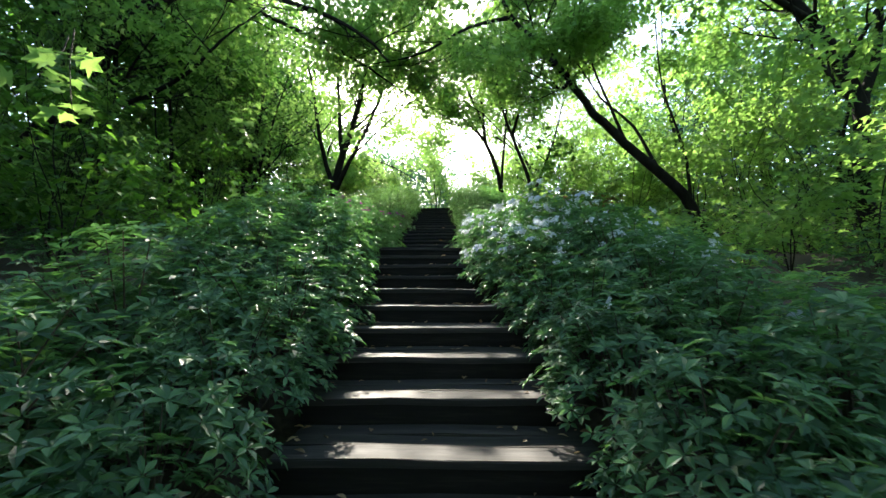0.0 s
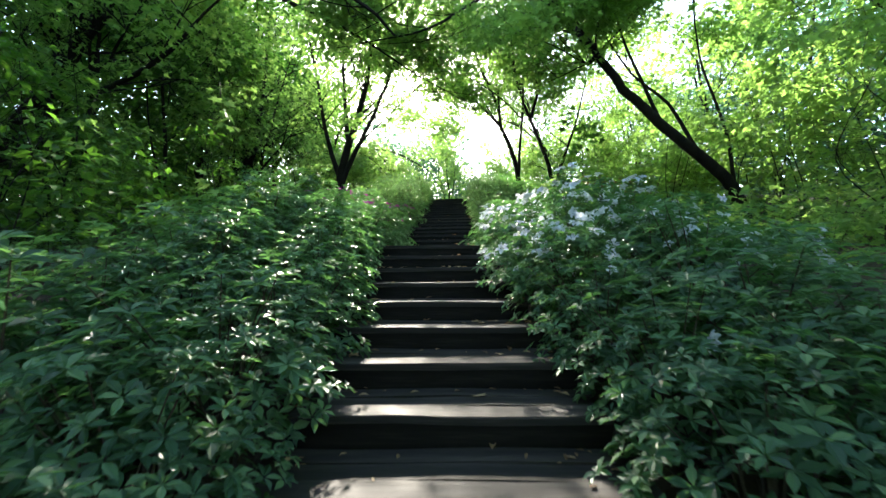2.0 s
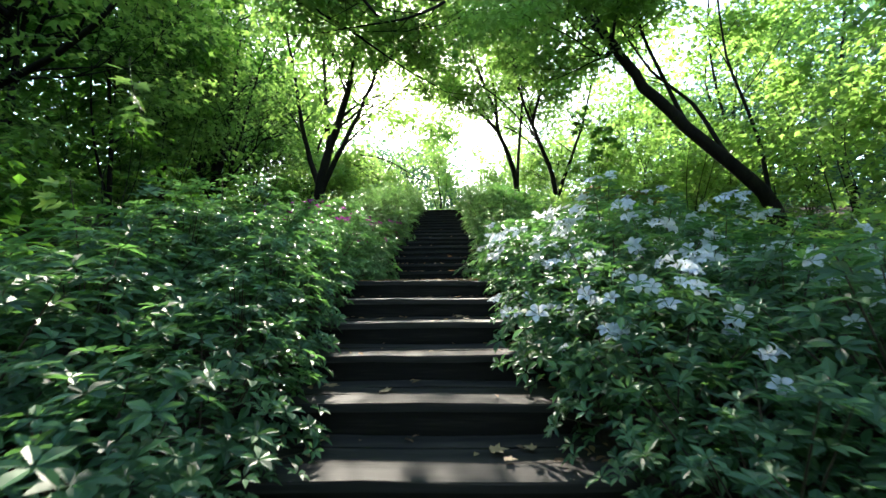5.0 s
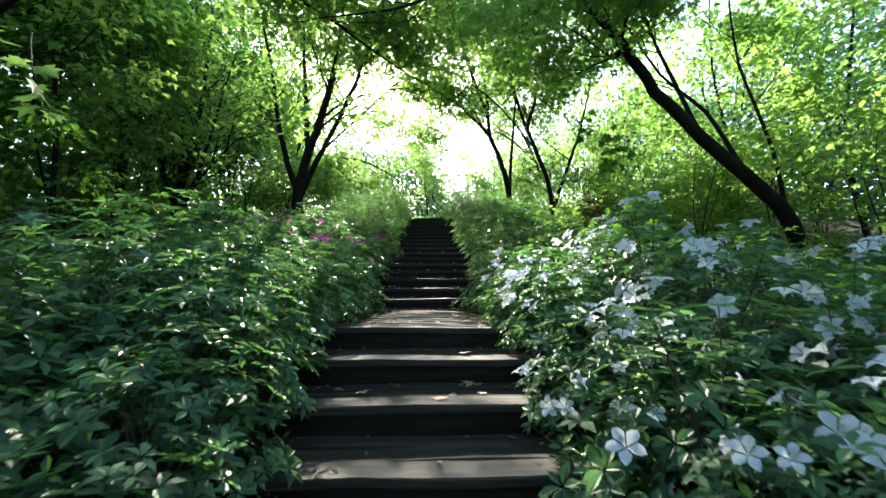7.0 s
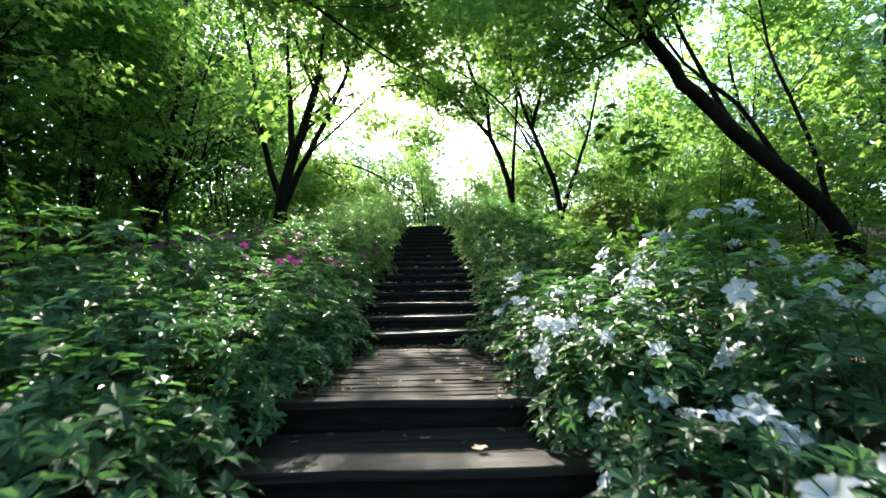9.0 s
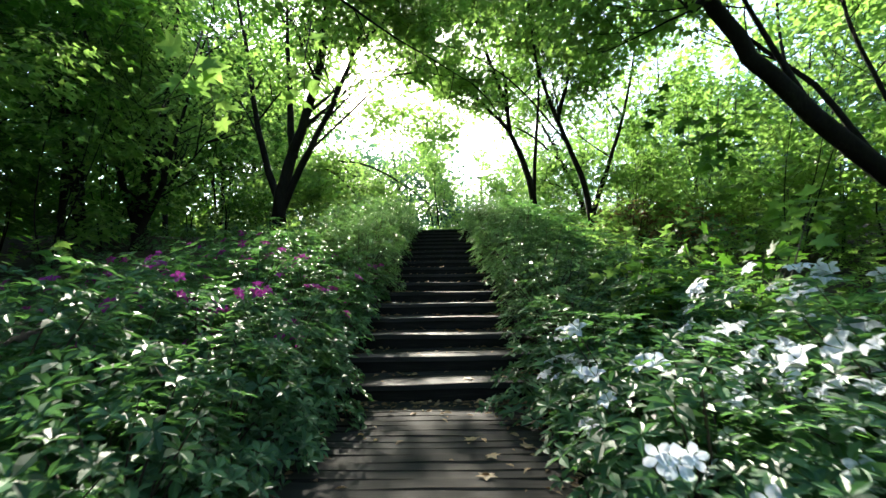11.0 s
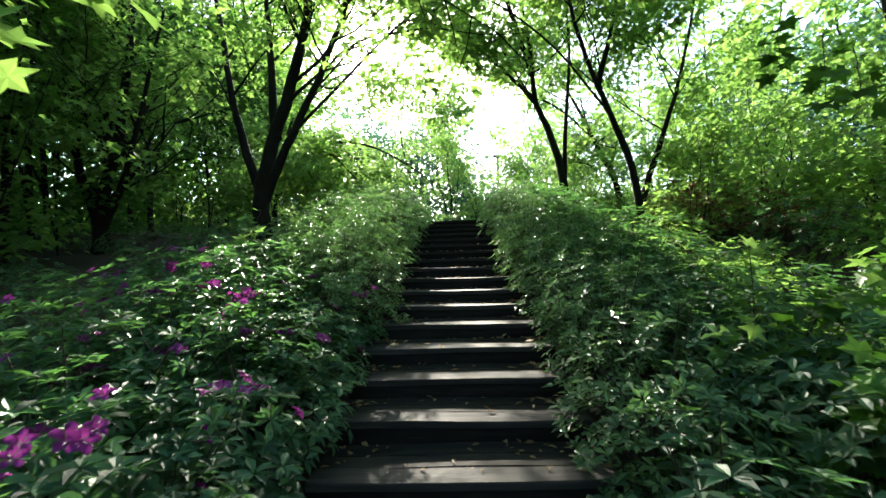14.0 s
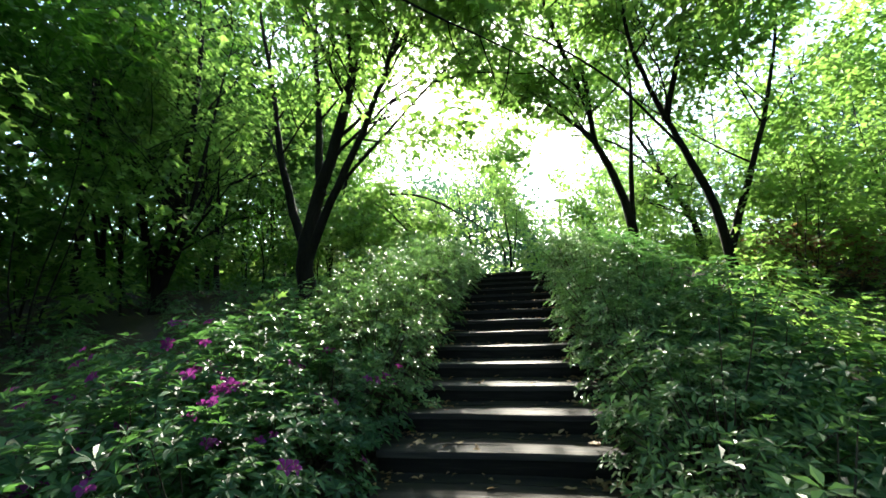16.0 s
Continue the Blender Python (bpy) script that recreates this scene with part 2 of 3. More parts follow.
def branch_out(rng, tubes, tips, foot, way, length, radius, depth, up=0.10, spread=0.75):
    """A branch that wanders, tapers and forks; its twigs' points go into tips."""
    n = 5
    pts, d = [Vector(foot)], Vector(way).normalized()
    for i in range(n):
        d = (d + Vector((rng.uniform(-1, 1), rng.uniform(-1, 1), rng.uniform(-0.8, 0.8))) * 0.16 + Vector((0, 0, up)) * 0.5).normalized()
        pts.append(pts[-1] + d * length / n)
    if depth:
        tubes.add(pts, [radius * (1 - 0.75 * i / n) for i in range(n + 1)])
    else:
        tubes.add([pts[0], pts[3], pts[5]], [radius, radius * 0.6, radius * 0.25], 3)
        for i in (2, 3, 4, 5):
            tips.append((pts[i], d.copy()))
        return
    for i in range(2, n + 1):
        for _ in range(1 if i < n else 2):
            side = Vector((rng.uniform(-1, 1), rng.uniform(-1, 1), rng.uniform(-0.5, 0.6))).normalized()
            branch_out(rng, tubes, tips, pts[i], d * (1 - spread * 0.45) + side * spread, length * rng.uniform(0.5, 0.72), max(radius * (0.55 - 0.05 * i / n), 0.004), depth - 1, up * 0.6, spread)


def foliage(rng_seed, name, tips, per_tip, reach, length, shape, mat, droop=0.35, wide=0.6, gaps=-0.02):
    """Leaves in loose flat sprays round the twigs' points."""
    r = np.random.default_rng(rng_seed)
    tips = [(p, d) for p, d in tips if noise.noise(Vector(p) * 0.62 + Vector((rng_seed, 0, 0))) > gaps]
    n = len(tips) * per_tip
    at = np.repeat(np.array([tuple(p) for p, d in tips]), per_tip, 0)
    off = r.normal(size=(n, 3)) * (reach, reach, reach * 0.2)
    off[:, 2] -= droop * np.hypot(off[:, 0], off[:, 1])
    way = unit(off * (1, 1, 0.6) + r.normal(size=(n, 3)) * 0.05 + (0, 0, -droop * 0.2))
    normal = unit(r.normal(size=(n, 3)) * 0.36 + (0, 0, 1))
    size = length * r.uniform(0.6, 1.25, n)
    return leaves(name, at + off, way, normal, size, size * wide * r.uniform(0.8, 1.2, n), shape, mat)


def headroom(p):
    """Is p clear of the way up the steps?"""
    return abs(p.x - centre(p.y)) > 1.7 or p.y > 19 or p.z > slope(p.y) + (3.0 if p.y < 11 else 2.1)


def tree(name, seed, stems, label, limbs=7, limb_length=2.2, depth=2, per_tip=8, reach=0.22, leaf=0.15, shape=TRIDENT, mat=None, start=0.45, up=0.12, group="", sway=0.9, wide=0.95, category="tree", sides=5, gaps=-0.02):
    """A tree from its main stems: each a list of points and the radius at its foot."""
    rng = random.Random(seed)
    root = tagged(new(name), label, category, group)
    root.location = b = Vector(stems[0][0][0])
    tips = []

    def limb(foot, way, length, radius):
        t, ends = Tubes(sides), []
        branch_out(rng, t, ends, foot, way, length, radius, depth, up)
        if category == "tree" and not all(headroom(b + p) for p, d in ends):
            return
        tips.extend(ends)
        part_of("limb", t.mesh("limb", BARK), root)

    for n, (points, radius) in enumerate(stems):
        line = [p - b for p in smooth_line(points)]
        m = len(line) - 1
        for i in range(1, m):
            line[i] += Vector((rng.uniform(-1, 1), rng.uniform(-1, 1), rng.uniform(-1, 1))) * radius * 0.16
        t = Tubes(9 if sides > 3 else 5)
        t.add(line, [radius * (1 - 0.72 * (i / m) ** 0.9) + (0.25 * radius if i == 0 else 0) for i in range(m + 1)])
        part_of("stem" if n else "trunk", t.mesh("trunk", BARK), root)
        for q in range(limbs):
            u = start + (1 - start) * (q + rng.random() * 0.8) / limbs
            i = min(m - 1, int(u * m))
            d = (line[i + 1] - line[i]).normalized()
            w = rng.uniform(0, 2 * math.pi)
            limb(line[i], d * 0.5 + Vector((math.cos(w), math.sin(w), 0.25)) * sway, limb_length * rng.uniform(0.7, 1.2) * (1.15 - 0.5 * u), radius * 0.32 * (1.1 - 0.6 * u))
        limb(line[-1], line[-1] - line[-3], limb_length * 0.7, radius * 0.28)
    part_of("crown", foliage(seed, "crown", tips, per_tip, reach, leaf, shape, mat or MAPLE, wide=wide, gaps=gaps), root)
    return root


# ---- ground ----
def axis(reach, inner, step):
    a = list(np.arange(-inner, inner + step / 2, step))
    far = [inner * 1.5, inner * 2.5, inner * 5, reach]
    return [-v for v in reversed(far)] + a + far


def build_ground():
    xs = [v for v in axis(600, 22, 0.5)]
    xs = sorted(set(round(v, 3) for v in xs) | {-1.6, -1.3, -1.1, 1.1, 1.3, 0.9})
    ys = [v + 8 for v in axis(600, 24, 0.5)]
    verts = [(x, y, ground(x, y)) for y in ys for x in xs]
    w = len(xs)
    faces = [(j * w + i, j * w + i + 1, (j + 1) * w + i + 1, (j + 1) * w + i) for j in range(len(ys) - 1) for i in range(w - 1)]
    tagged(new("ground", flat_mesh("ground", np.array(verts), np.array(faces), SOIL, True)), "dark woodland soil under shrubs and trees", "ground", kind="structure")


build_ground()


# ---- the timber steps ----
def board_mesh(name, x, y, z, mat, rng, soft=0.006):
    """A timber with eased, slightly uneven edges."""
    bm = bmesh.new()
    bmesh.ops.create_cube(bm, size=1.0)
    for v in bm.verts:
        v.co = Vector((v.co.x * x, v.co.y * y, v.co.z * z))
    long = [e for e in bm.edges if abs(e.verts[0].co.x - e.verts[1].co.x) > x * 0.5]
    bmesh.ops.bevel(bm, geom=long, offset=soft, segments=2, affect="EDGES")
    across = [e for e in bm.edges if abs(e.verts[0].co.x - e.verts[1].co.x) > x * 0.5]
    bmesh.ops.subdivide_edges(bm, edges=across, cuts=5)
    a, b = rng.uniform(0, 6.3), rng.uniform(0, 6.3)
    for v in bm.verts:
        v.co.z += rng.uniform(-1, 1) * 0.0025 + 0.004 * math.sin(v.co.x * 4.1 + a)
        v.co.y += rng.uniform(-1, 1) * 0.002 + 0.005 * math.sin(v.co.x * 5.3 + b)
    me = bpy.data.meshes.new(name)
    bm.to_mesh(me)
    bm.free()
    me.materials.append(mat)
    return me


STAIR_WIDTH = 1.72


def build_stairs():
    rng = random.Random(5)
    stairs = tagged(new("stairs"), "dark weathered timber garden steps with a landing", "stairs", kind="structure")
    boards = {}

    def board(kind, y, z, mat):
        key = (kind, round(y, 3), round(z, 2), mat.name, rng.randrange(4))
        if key not in boards:
            boards[key] = board_mesh(kind, STAIR_WIDTH, y, z, mat, rng)
        return boards[key]

    for k in range(FIRST, LAST + 1):
        y, z = nose(k)
        back = nose(k + 1)[0] if k < LAST else y + 2.2
        depth = back - y
        cx = centre(y)
        rise = RISE if k <= 0 else RISE_UP
        turn = pose(0, 0, 0, 0, rng.uniform(-0.35, 0.35), rng.uniform(-0.4, 0.4))
        # riser board in the shade-darkened timber
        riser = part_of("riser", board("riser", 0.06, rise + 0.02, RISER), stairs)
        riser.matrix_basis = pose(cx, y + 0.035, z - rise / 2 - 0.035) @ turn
        count = max(3, round(depth / (0.1 if k == 0 else 0.18)))
        w = depth / count
        for i in range(count):
            deep = w - (0.002 if k == 0 else 0.004) + (0.012 if i == 0 else 0)
            plank = part_of("plank", board("plank", deep, 0.046, TIMBER if i == 0 or k == LAST else TREAD), stairs)
            plank.matrix_basis = pose(cx + rng.uniform(-0.015, 0.015), y + w * (i + 0.5) - (0.006 if i == 0 else 0), z - 0.023 - (rng.uniform(0, 0.002) if i == 0 or k == 0 else rng.uniform(0.004, 0.008))) @ turn


build_stairs()


# ---- shrubs beside the steps ----
def shrub(name, seed, radius, height, whorls, per, leaf, mat, label, flat=0.0, category="shrub", wide=0.43, shape=OVAL):
    """A rounded shrub of many stems, its leaves in whorls at the shoots' ends."""
    rng, r = random.Random(seed), np.random.default_rng(seed)
    root = tagged(new(name), label, category)
    stems = Tubes(5)
    u = r.uniform(0, 2 * math.pi, whorls)
    h = r.uniform(-0.12, 1, whorls) ** 1.0
    h = np.clip(h, -0.1, 1)
    side = np.sqrt(np.maximum(0, 1 - np.abs(h) ** (2 + 3 * flat)))
    lump = np.array([1 + 0.30 * noise.noise(Vector((math.cos(a) * 1.8, math.sin(a) * 1.8, b * 2 + seed))) + 0.27 * noise.noise(Vector((math.cos(a) * 5, math.sin(a) * 5, b * 5 + seed))) for a, b in zip(u, h)])
    inner = np.where(r.random(whorls) < 0.32, r.uniform(0.55, 0.9, whorls), r.uniform(0.93, 1.06, whorls))
    at = np.stack([np.cos(u) * side * radius, np.sin(u) * side * radius, height * (0.22 + 0.78 * h)], 1) * (lump * inner)[:, None]
    axis_ = unit(np.stack([np.cos(u) * side, np.sin(u) * side, h * 0.6 + 1.2], 1) + r.normal(size=(whorls, 3)) * 0.22)
    ref = unit(np.cross(axis_, r.normal(size=(whorls, 3))))
    ref2 = np.cross(axis_, ref)
    A, W, N = [], [], []
    for j in range(per):
        w = 2 * math.pi * (j + r.uniform(-0.25, 0.25, whorls)) / per
        out = ref * np.cos(w)[:, None] + ref2 * np.sin(w)[:, None]
        lift = r.uniform(-0.1, 0.45, whorls)[:, None]
        W.append(unit(out + axis_ * lift))
        N.append(unit(axis_ - out * lift))
        A.append(at + out * 0.006)
    at3, way, nor = np.concatenate(A), np.concatenate(W), np.concatenate(N)
    size = leaf * np.repeat(r.uniform(0.7, 1.2, whorls)[None], per, 0).ravel() * r.uniform(0.8, 1.1, len(at3))
    for i in range(0, whorls, 10):
        p = Vector(at[i])
        mid = Vector((p.x * 0.45, p.y * 0.45, p.z * 0.5 + 0.03))
        stems.add([(p.x * 0.12, p.y * 0.12, -0.15), mid, p], [0.009, 0.006, 0.0025])
    tagged(part_of("branchwork", stems.mesh("branchwork", TWIG), root), kind="stuff")
    part_of("leaves", leaves("leaves", at3, way, nor, size, size * wide * r.uniform(0.85, 1.15, len(at3)), shape, mat), root)
    return root


def flower_mesh(name, mat, size):
    """Five flared, notched petals round a throat."""
    v, f = [(0, 0, 0)], []
    for i in range(5):
        a = 2 * math.pi * i / 5
        ca, sa = math.cos(a), math.sin(a)
        first = len(v)
        for along, across, up in ((0.22, -0.10, 0.45), (0.22, 0.10, 0.45), (0.66, -0.41, 0.92), (0.66, 0.41, 0.92), (0.64, 0.0, 0.80), (1.06, -0.32, 0.92), (1.06, 0.30, 0.86), (1.32, 0.0, 0.66)):
            v.append(((ca * along - sa * across) * size, (sa * along + ca * across) * size, up * size))
        p = first
        f += [(0, p, p + 1), (p, p + 4, p + 1), (p, p + 2, p + 4), (p + 1, p + 4, p + 3), (p + 2, p + 5, p + 4), (p + 5, p + 7, p + 4), (p + 7, p + 6, p + 4), (p + 6, p + 3, p + 4)]
    return flat_mesh(name, np.array(v), np.array(f), mat, True)


AZ_LABEL = "dense green azalea shrub with whorled leaves beside timber steps"
HEDGE_LABEL = "clipped small-leaved green hedge shrub beside timber steps"
azaleas = [shrub("azalea_shrub", 11 + i, 0.60, 0.88, 315, 6, 0.088, AZALEA, AZ_LABEL) for i in range(3)]
# sunlit copy of the low shrub: brighter leaves stand in for sun
bright = [shrub("low_shrub", 71, 0.80, 1.05, 145, 6, 0.11, MAPLE, "loose woodland shrub with sunlight put into its yellow-green leaf colour", shape=DIAMOND)]
hedges = [shrub("hedge_shrub", 31 + i, 0.58, 0.95, 440, 5, 0.070, HEDGE, HEDGE_LABEL, 0.6, shape=DIAMOND) for i in range(2)]
under = [shrub("low_shrub", 51 + i, 0.80, 1.05, 145, 6, 0.11, AZALEA, "loose green woodland shrub on dark soil", shape=DIAMOND) for i in range(2)]
russet = [shrub("russet_shrub", 61, 0.80, 1.0, 150, 6, 0.10, RUSSET, "reddish-brown leaved shrub under the trees", shape=DIAMOND)]
used = set()


def place(stock, rng, x, y, scale, lift=0.0, group=""):
    src = rng.choice(stock)
    m = pose(x, y, ground(x, y) + lift, rng.uniform(-6, 6), rng.uniform(-6, 6), rng.uniform(0, 360)) @ Matrix.Diagonal((scale * rng.uniform(0.92, 1.1), scale * rng.uniform(0.92, 1.1), scale * rng.uniform(0.92, 1.08), 1))
    if src.name not in used:
        used.add(src.name)
        src.matrix_basis = m
        return tagged(src, group=group)
    ob = copy_thing(src, Matrix.Identity(4))
    ob.matrix_basis = m
    return tagged(ob, group=group)


row_left, row_right = [], []


def build_shrubs():
    rng = random.Random(21)
    y = -2.2
    while y < TOP_Y + 0.6:
        for s, row in ((-1, row_left), (1, row_right)):
            high = y > (11.6 if s < 0 else 9.6)
            stock = hedges if high else azaleas
            yy = y + rng.uniform(-0.12, 0.12)
            c = centre(yy)
            inner = float(np.interp(yy, (2.4, 3.6, 8.6, 9.0, 10.2, 10.8), (1.22, 1.14, 1.12, 1.32, 1.33, 1.26) if s < 0 else (1.24, 1.12, 1.09, 1.15, 1.21, 1.24)))
            row.append(place(stock, rng, c + s * (inner + rng.uniform(-0.07, 0.1)), yy, rng.uniform(0.92, 1.05) if high else rng.uniform(0.82, 0.98), 0, "shrubs along the steps"))
            row.append(place(azaleas if not high or s > 0 else hedges, rng, c + s * (2.0 + rng.uniform(-0.15, 0.15)), yy + 0.3, rng.uniform(0.95, 1.1), 0, "shrubs along the steps"))
            # upper right: the copy with sunlight in its leaf colour
            if y < 14:
                row.append(place(bright if s > 0 and y > 9.5 else under, rng, c + s * (2.85 + rng.uniform(-0.2, 0.2)), yy, rng.uniform(0.62, 0.8) * (0.7 if s < 0 and 5 < y < 8.2 else 1.15 if s < 0 and y > 8 else 1.0), 0, "shrubs along the steps"))
        y += 0.68


build_shrubs()

# ---- trees ----
g = ground(-3.95, 15.5)
tree("maple_tree", 101, [
    ([(-3.95, 15.5, g - 0.1), (-3.98, 15.5, 5.0), (-3.75, 15.5, 6.0), (-3.3, 15.6, 7.6), (-2.95, 15.6, 9.2), (-2.7, 15.5, 11.5)], 0.185),
    ([(-3.98, 15.5, 4.9), (-4.3, 15.6, 5.8), (-4.6, 15.6, 7.0), (-4.9, 15.7, 8.6), (-5.3, 15.7, 10.8)], 0.105),
    ([(-3.95, 15.5, 4.9), (-3.45, 15.4, 5.9), (-2.8, 15.4, 7.2), (-2.2, 15.3, 8.6), (-1.6, 15.1, 10.2)], 0.10),
    ([(-3.7, 15.5, 6.1), (-3.9, 15.8, 7.4), (-4.0, 15.9, 9.0), (-4.1, 15.9, 11.0)], 0.10),
    ([(-3.3, 15.4, 6.2), (-2.4, 15.3, 7.0), (-1.4, 15.2, 7.9), (-0.6, 15.0, 8.4)], 0.035),
    ([(-3.1, 15.6, 8.4), (-2.4, 13.6, 9.2), (-1.8, 11.8, 9.2), (-1.2, 10.0, 8.6)], 0.04),
    ([(-2.2, 15.3, 8.6), (-1.2, 15.0, 9.3), (-0.2, 14.6, 9.4), (0.8, 14.2, 9.0)], 0.035),
    ([(-1.4, 15.2, 7.9), (-0.6, 14.9, 7.8), (0.2, 14.6, 7.5)], 0.025),
], "multi-stemmed maple with dark bark and bright green crown", limbs=6, limb_length=2.4, per_tip=7, leaf=0.15, gaps=0.09)
tree("maple_tree", 102, [
    ([(2.6, 18.3, ground(2.6, 18.3) - 0.1), (2.45, 18.3, 5.9), (2.1, 18.2, 7.0), (1.8, 18.1, 7.7), (1.7, 18.0, 9.0), (1.35, 17.9, 11.0)], 0.12),
    ([(1.85, 18.1, 7.6), (1.1, 18.0, 8.3), (0.3, 17.9, 9.1), (-0.5, 17.6, 10.4)], 0.055),
    ([(2.5, 18.3, 5.4), (2.65, 18.4, 7.2), (2.8, 18.4, 9.0), (2.7, 18.3, 11.0)], 0.07),
    ([(1.75, 18.0, 8.2), (0.9, 16.2, 9.2), (0.3, 14.2, 9.5), (0.0, 12.4, 9.2)], 0.06),
], "leaning slender maple with forked dark trunk", limbs=6, limb_length=2.2, per_tip=7, leaf=0.15, gaps=0.0)
tree("maple_tree", 103, [
    ([(3.4, 15.8, ground(3.4, 15.8) - 0.1), (3.2, 15.8, 5.4), (2.85, 15.8, 6.4), (2.5, 15.8, 7.3), (2.1, 15.7, 8.6), (1.9, 15.6, 10.5)], 0.085),
    ([(3.35, 15.8, 4.7), (3.8, 15.9, 5.8), (4.3, 16.0, 7.2), (4.8, 16.0, 9.4)], 0.07),
    ([(2.6, 15.8, 7.0), (3.0, 15.9, 8.4), (3.3, 15.9, 10.0)], 0.06),
    ([(2.85, 15.8, 6.4), (1.6, 15.0, 7.4), (0.5, 14.4, 7.9), (-0.4, 14.0, 8.0)], 0.025),
], "slender leaning maple with green crown", limbs=6, limb_length=2.2, per_tip=7, leaf=0.15, gaps=-0.05)
tree("maple_tree", 104, [
    ([(7.2, 11.6, ground(7.2, 11.6) - 0.1), (6.5, 11.5, 3.95), (5.3, 11.5, 5.1), (4.1, 11.4, 6.2), (3.4, 11.3, 7.1), (2.6, 11.3, 8.1), (1.9, 11.4, 8.9), (1.2, 11.4, 10.4)], 0.165),
    ([(5.0, 11.5, 5.4), (4.7, 11.8, 6.6), (4.3, 12.0, 8.0), (4.0, 12.1, 10.0)], 0.055),
    ([(1.9, 11.4, 8.9), (0.7, 11.4, 8.6), (-0.6, 11.3, 7.8), (-1.6, 11.0, 7.4)], 0.06),
    ([(6.9, 11.7, 3.4), (7.0, 12.2, 5.4), (6.6, 12.5, 7.4), (6.5, 12.6, 9.6)], 0.055),
    ([(3.45, 11.3, 7.0), (3.2, 11.2, 6.75), (3.05, 11.1, 6.75)], 0.07),
    ([(5.9, 11.5, 4.6), (5.4, 11.9, 6.0), (4.6, 12.1, 6.9), (3.6, 12.2, 8.6)], 0.055),
], "big leaning maple trunk arching over the steps", limbs=6, limb_length=2.3, start=0.5, gaps=-0.06)
tree("maple_tree", 105, [
    ([(-7.6, 16.0, ground(-7.6, 16.0) - 0.1), (-7.6, 16.0, 4.9), (-7.2, 16.0, 6.6), (-6.8, 15.9, 9.6)], 0.18),
    ([(-7.6, 16.0, 4.6), (-8.1, 16.0, 5.8), (-8.7, 16.0, 8.6)], 0.12),
    ([(-7.6, 16.0, 4.5), (-7.0, 15.9, 5.6), (-6.2, 15.7, 8.2)], 0.10),
    ([(-7.6, 16.0, 4.7), (-7.7, 16.3, 6.3), (-7.8, 16.4, 9.4)], 0.10),
], "multi-stemmed shaded maple with dark bark", limbs=7, limb_length=2.3, start=0.3, per_tip=7, leaf=0.14)
tree("maple_tree", 106, [
    ([(-11.8, 10.6, ground(-11.8, 10.6) - 0.1), (-10.7, 10.5, 4.56), (-9.2, 10.4, 6.35), (-7.5, 10.2, 8.35), (-5.8, 9.8, 10.2)], 0.30),
    ([(-10.2, 10.5, 5.1), (-8.0, 9.6, 5.4), (-5.6, 8.6, 5.7), (-4.4, 8.2, 6.4)], 0.09),
    ([(-8.4, 10.3, 7.3), (-8.6, 10.0, 9.0), (-8.4, 9.8, 11.0)], 0.13),
    ([(-7.6, 10.2, 8.2), (-5.2, 9.2, 8.2), (-2.8, 8.8, 7.4), (-1.7, 9.0, 6.9), (-1.2, 9.3, 6.5)], 0.08),
    ([(-5.2, 9.2, 8.1), (-3.8, 10.2, 7.9), (-2.4, 11.2, 7.6), (-1.2, 11.8, 7.0)], 0.06),
], "leaning dark trunk of a shady maple above shrubs", limbs=7, limb_length=2.5, start=0.35, gaps=0.0)
tree("maple_tree", 107, [
    ([(8.1, 8.0, ground(8.1, 8.0) - 0.1), (7.9, 8.0, 3.6), (8.1, 8.1, 5.0), (7.5, 8.2, 6.6), (6.4, 8.3, 8.0), (5.2, 8.4, 9.0)], 0.20),
    ([(8.1, 8.1, 4.9), (8.8, 8.3, 6.6), (9.0, 8.5, 9.0)], 0.11),
    ([(7.3, 8.2, 6.8), (5.6, 7.6, 7.2), (4.0, 7.0, 7.0), (2.6, 6.6, 6.4)], 0.07),
], "dark-trunked maple with bright backlit leaves", limbs=7, limb_length=2.4, start=0.4, gaps=-0.12)


g = ground(5.2, 21.4)
tree("maple_tree", 110, [
    ([(5.2, 21.4, g - 0.1), (4.9, 21.3, g + 1.5), (4.4, 21.2, 7.0), (4.0, 21.0, 7.9)], 0.12),
    ([(4.5, 21.3, 7.0), (3.3, 21.6, 9.6), (1.8, 21.8, 10.6), (0.3, 22.0, 10.7)], 0.055),
    ([(4.3, 21.2, 7.4), (3.0, 21.4, 8.7), (1.6, 21.6, 9.2), (0.3, 21.8, 9.0)], 0.04),
], "spreading maple with bright sunlit leaves above the steps", limbs=6, limb_length=1.7, per_tip=6, leaf=0.16, start=0.25, up=-0.05, gaps=0.02)
g = ground(-6.3, 21.4)
tree("maple_tree", 108, [
    ([(-6.3, 21.4, g - 0.1), (-6.1, 21.3, g + 1.6), (-5.4, 21.0, 7.0), (-4.2, 20.7, 7.5), (-2.7, 20.4, 7.2), (-1.4, 20.2, 6.4)], 0.075),
    ([(-5.3, 21.0, 7.0), (-4.6, 20.2, 7.2), (-3.8, 19.8, 6.8), (-3.2, 19.6, 6.2)], 0.05),
    ([(-6.0, 21.3, g + 2.0), (-5.6, 20.6, 6.9), (-5.0, 20.0, 6.8), (-4.6, 19.7, 6.2)], 0.05),
    ([(-6.1, 21.3, g + 1.6), (-6.0, 22.2, 8.6), (-5.3, 22.6, 9.8), (-4.3, 22.6, 10.5), (-3.5, 22.5, 10.4)], 0.07),
], "spreading maple with drooping bright sunlit boughs above the hedge", limbs=7, limb_length=1.5, per_tip=5, reach=0.28, leaf=0.17, start=0.3, up=-0.2, gaps=-0.02)


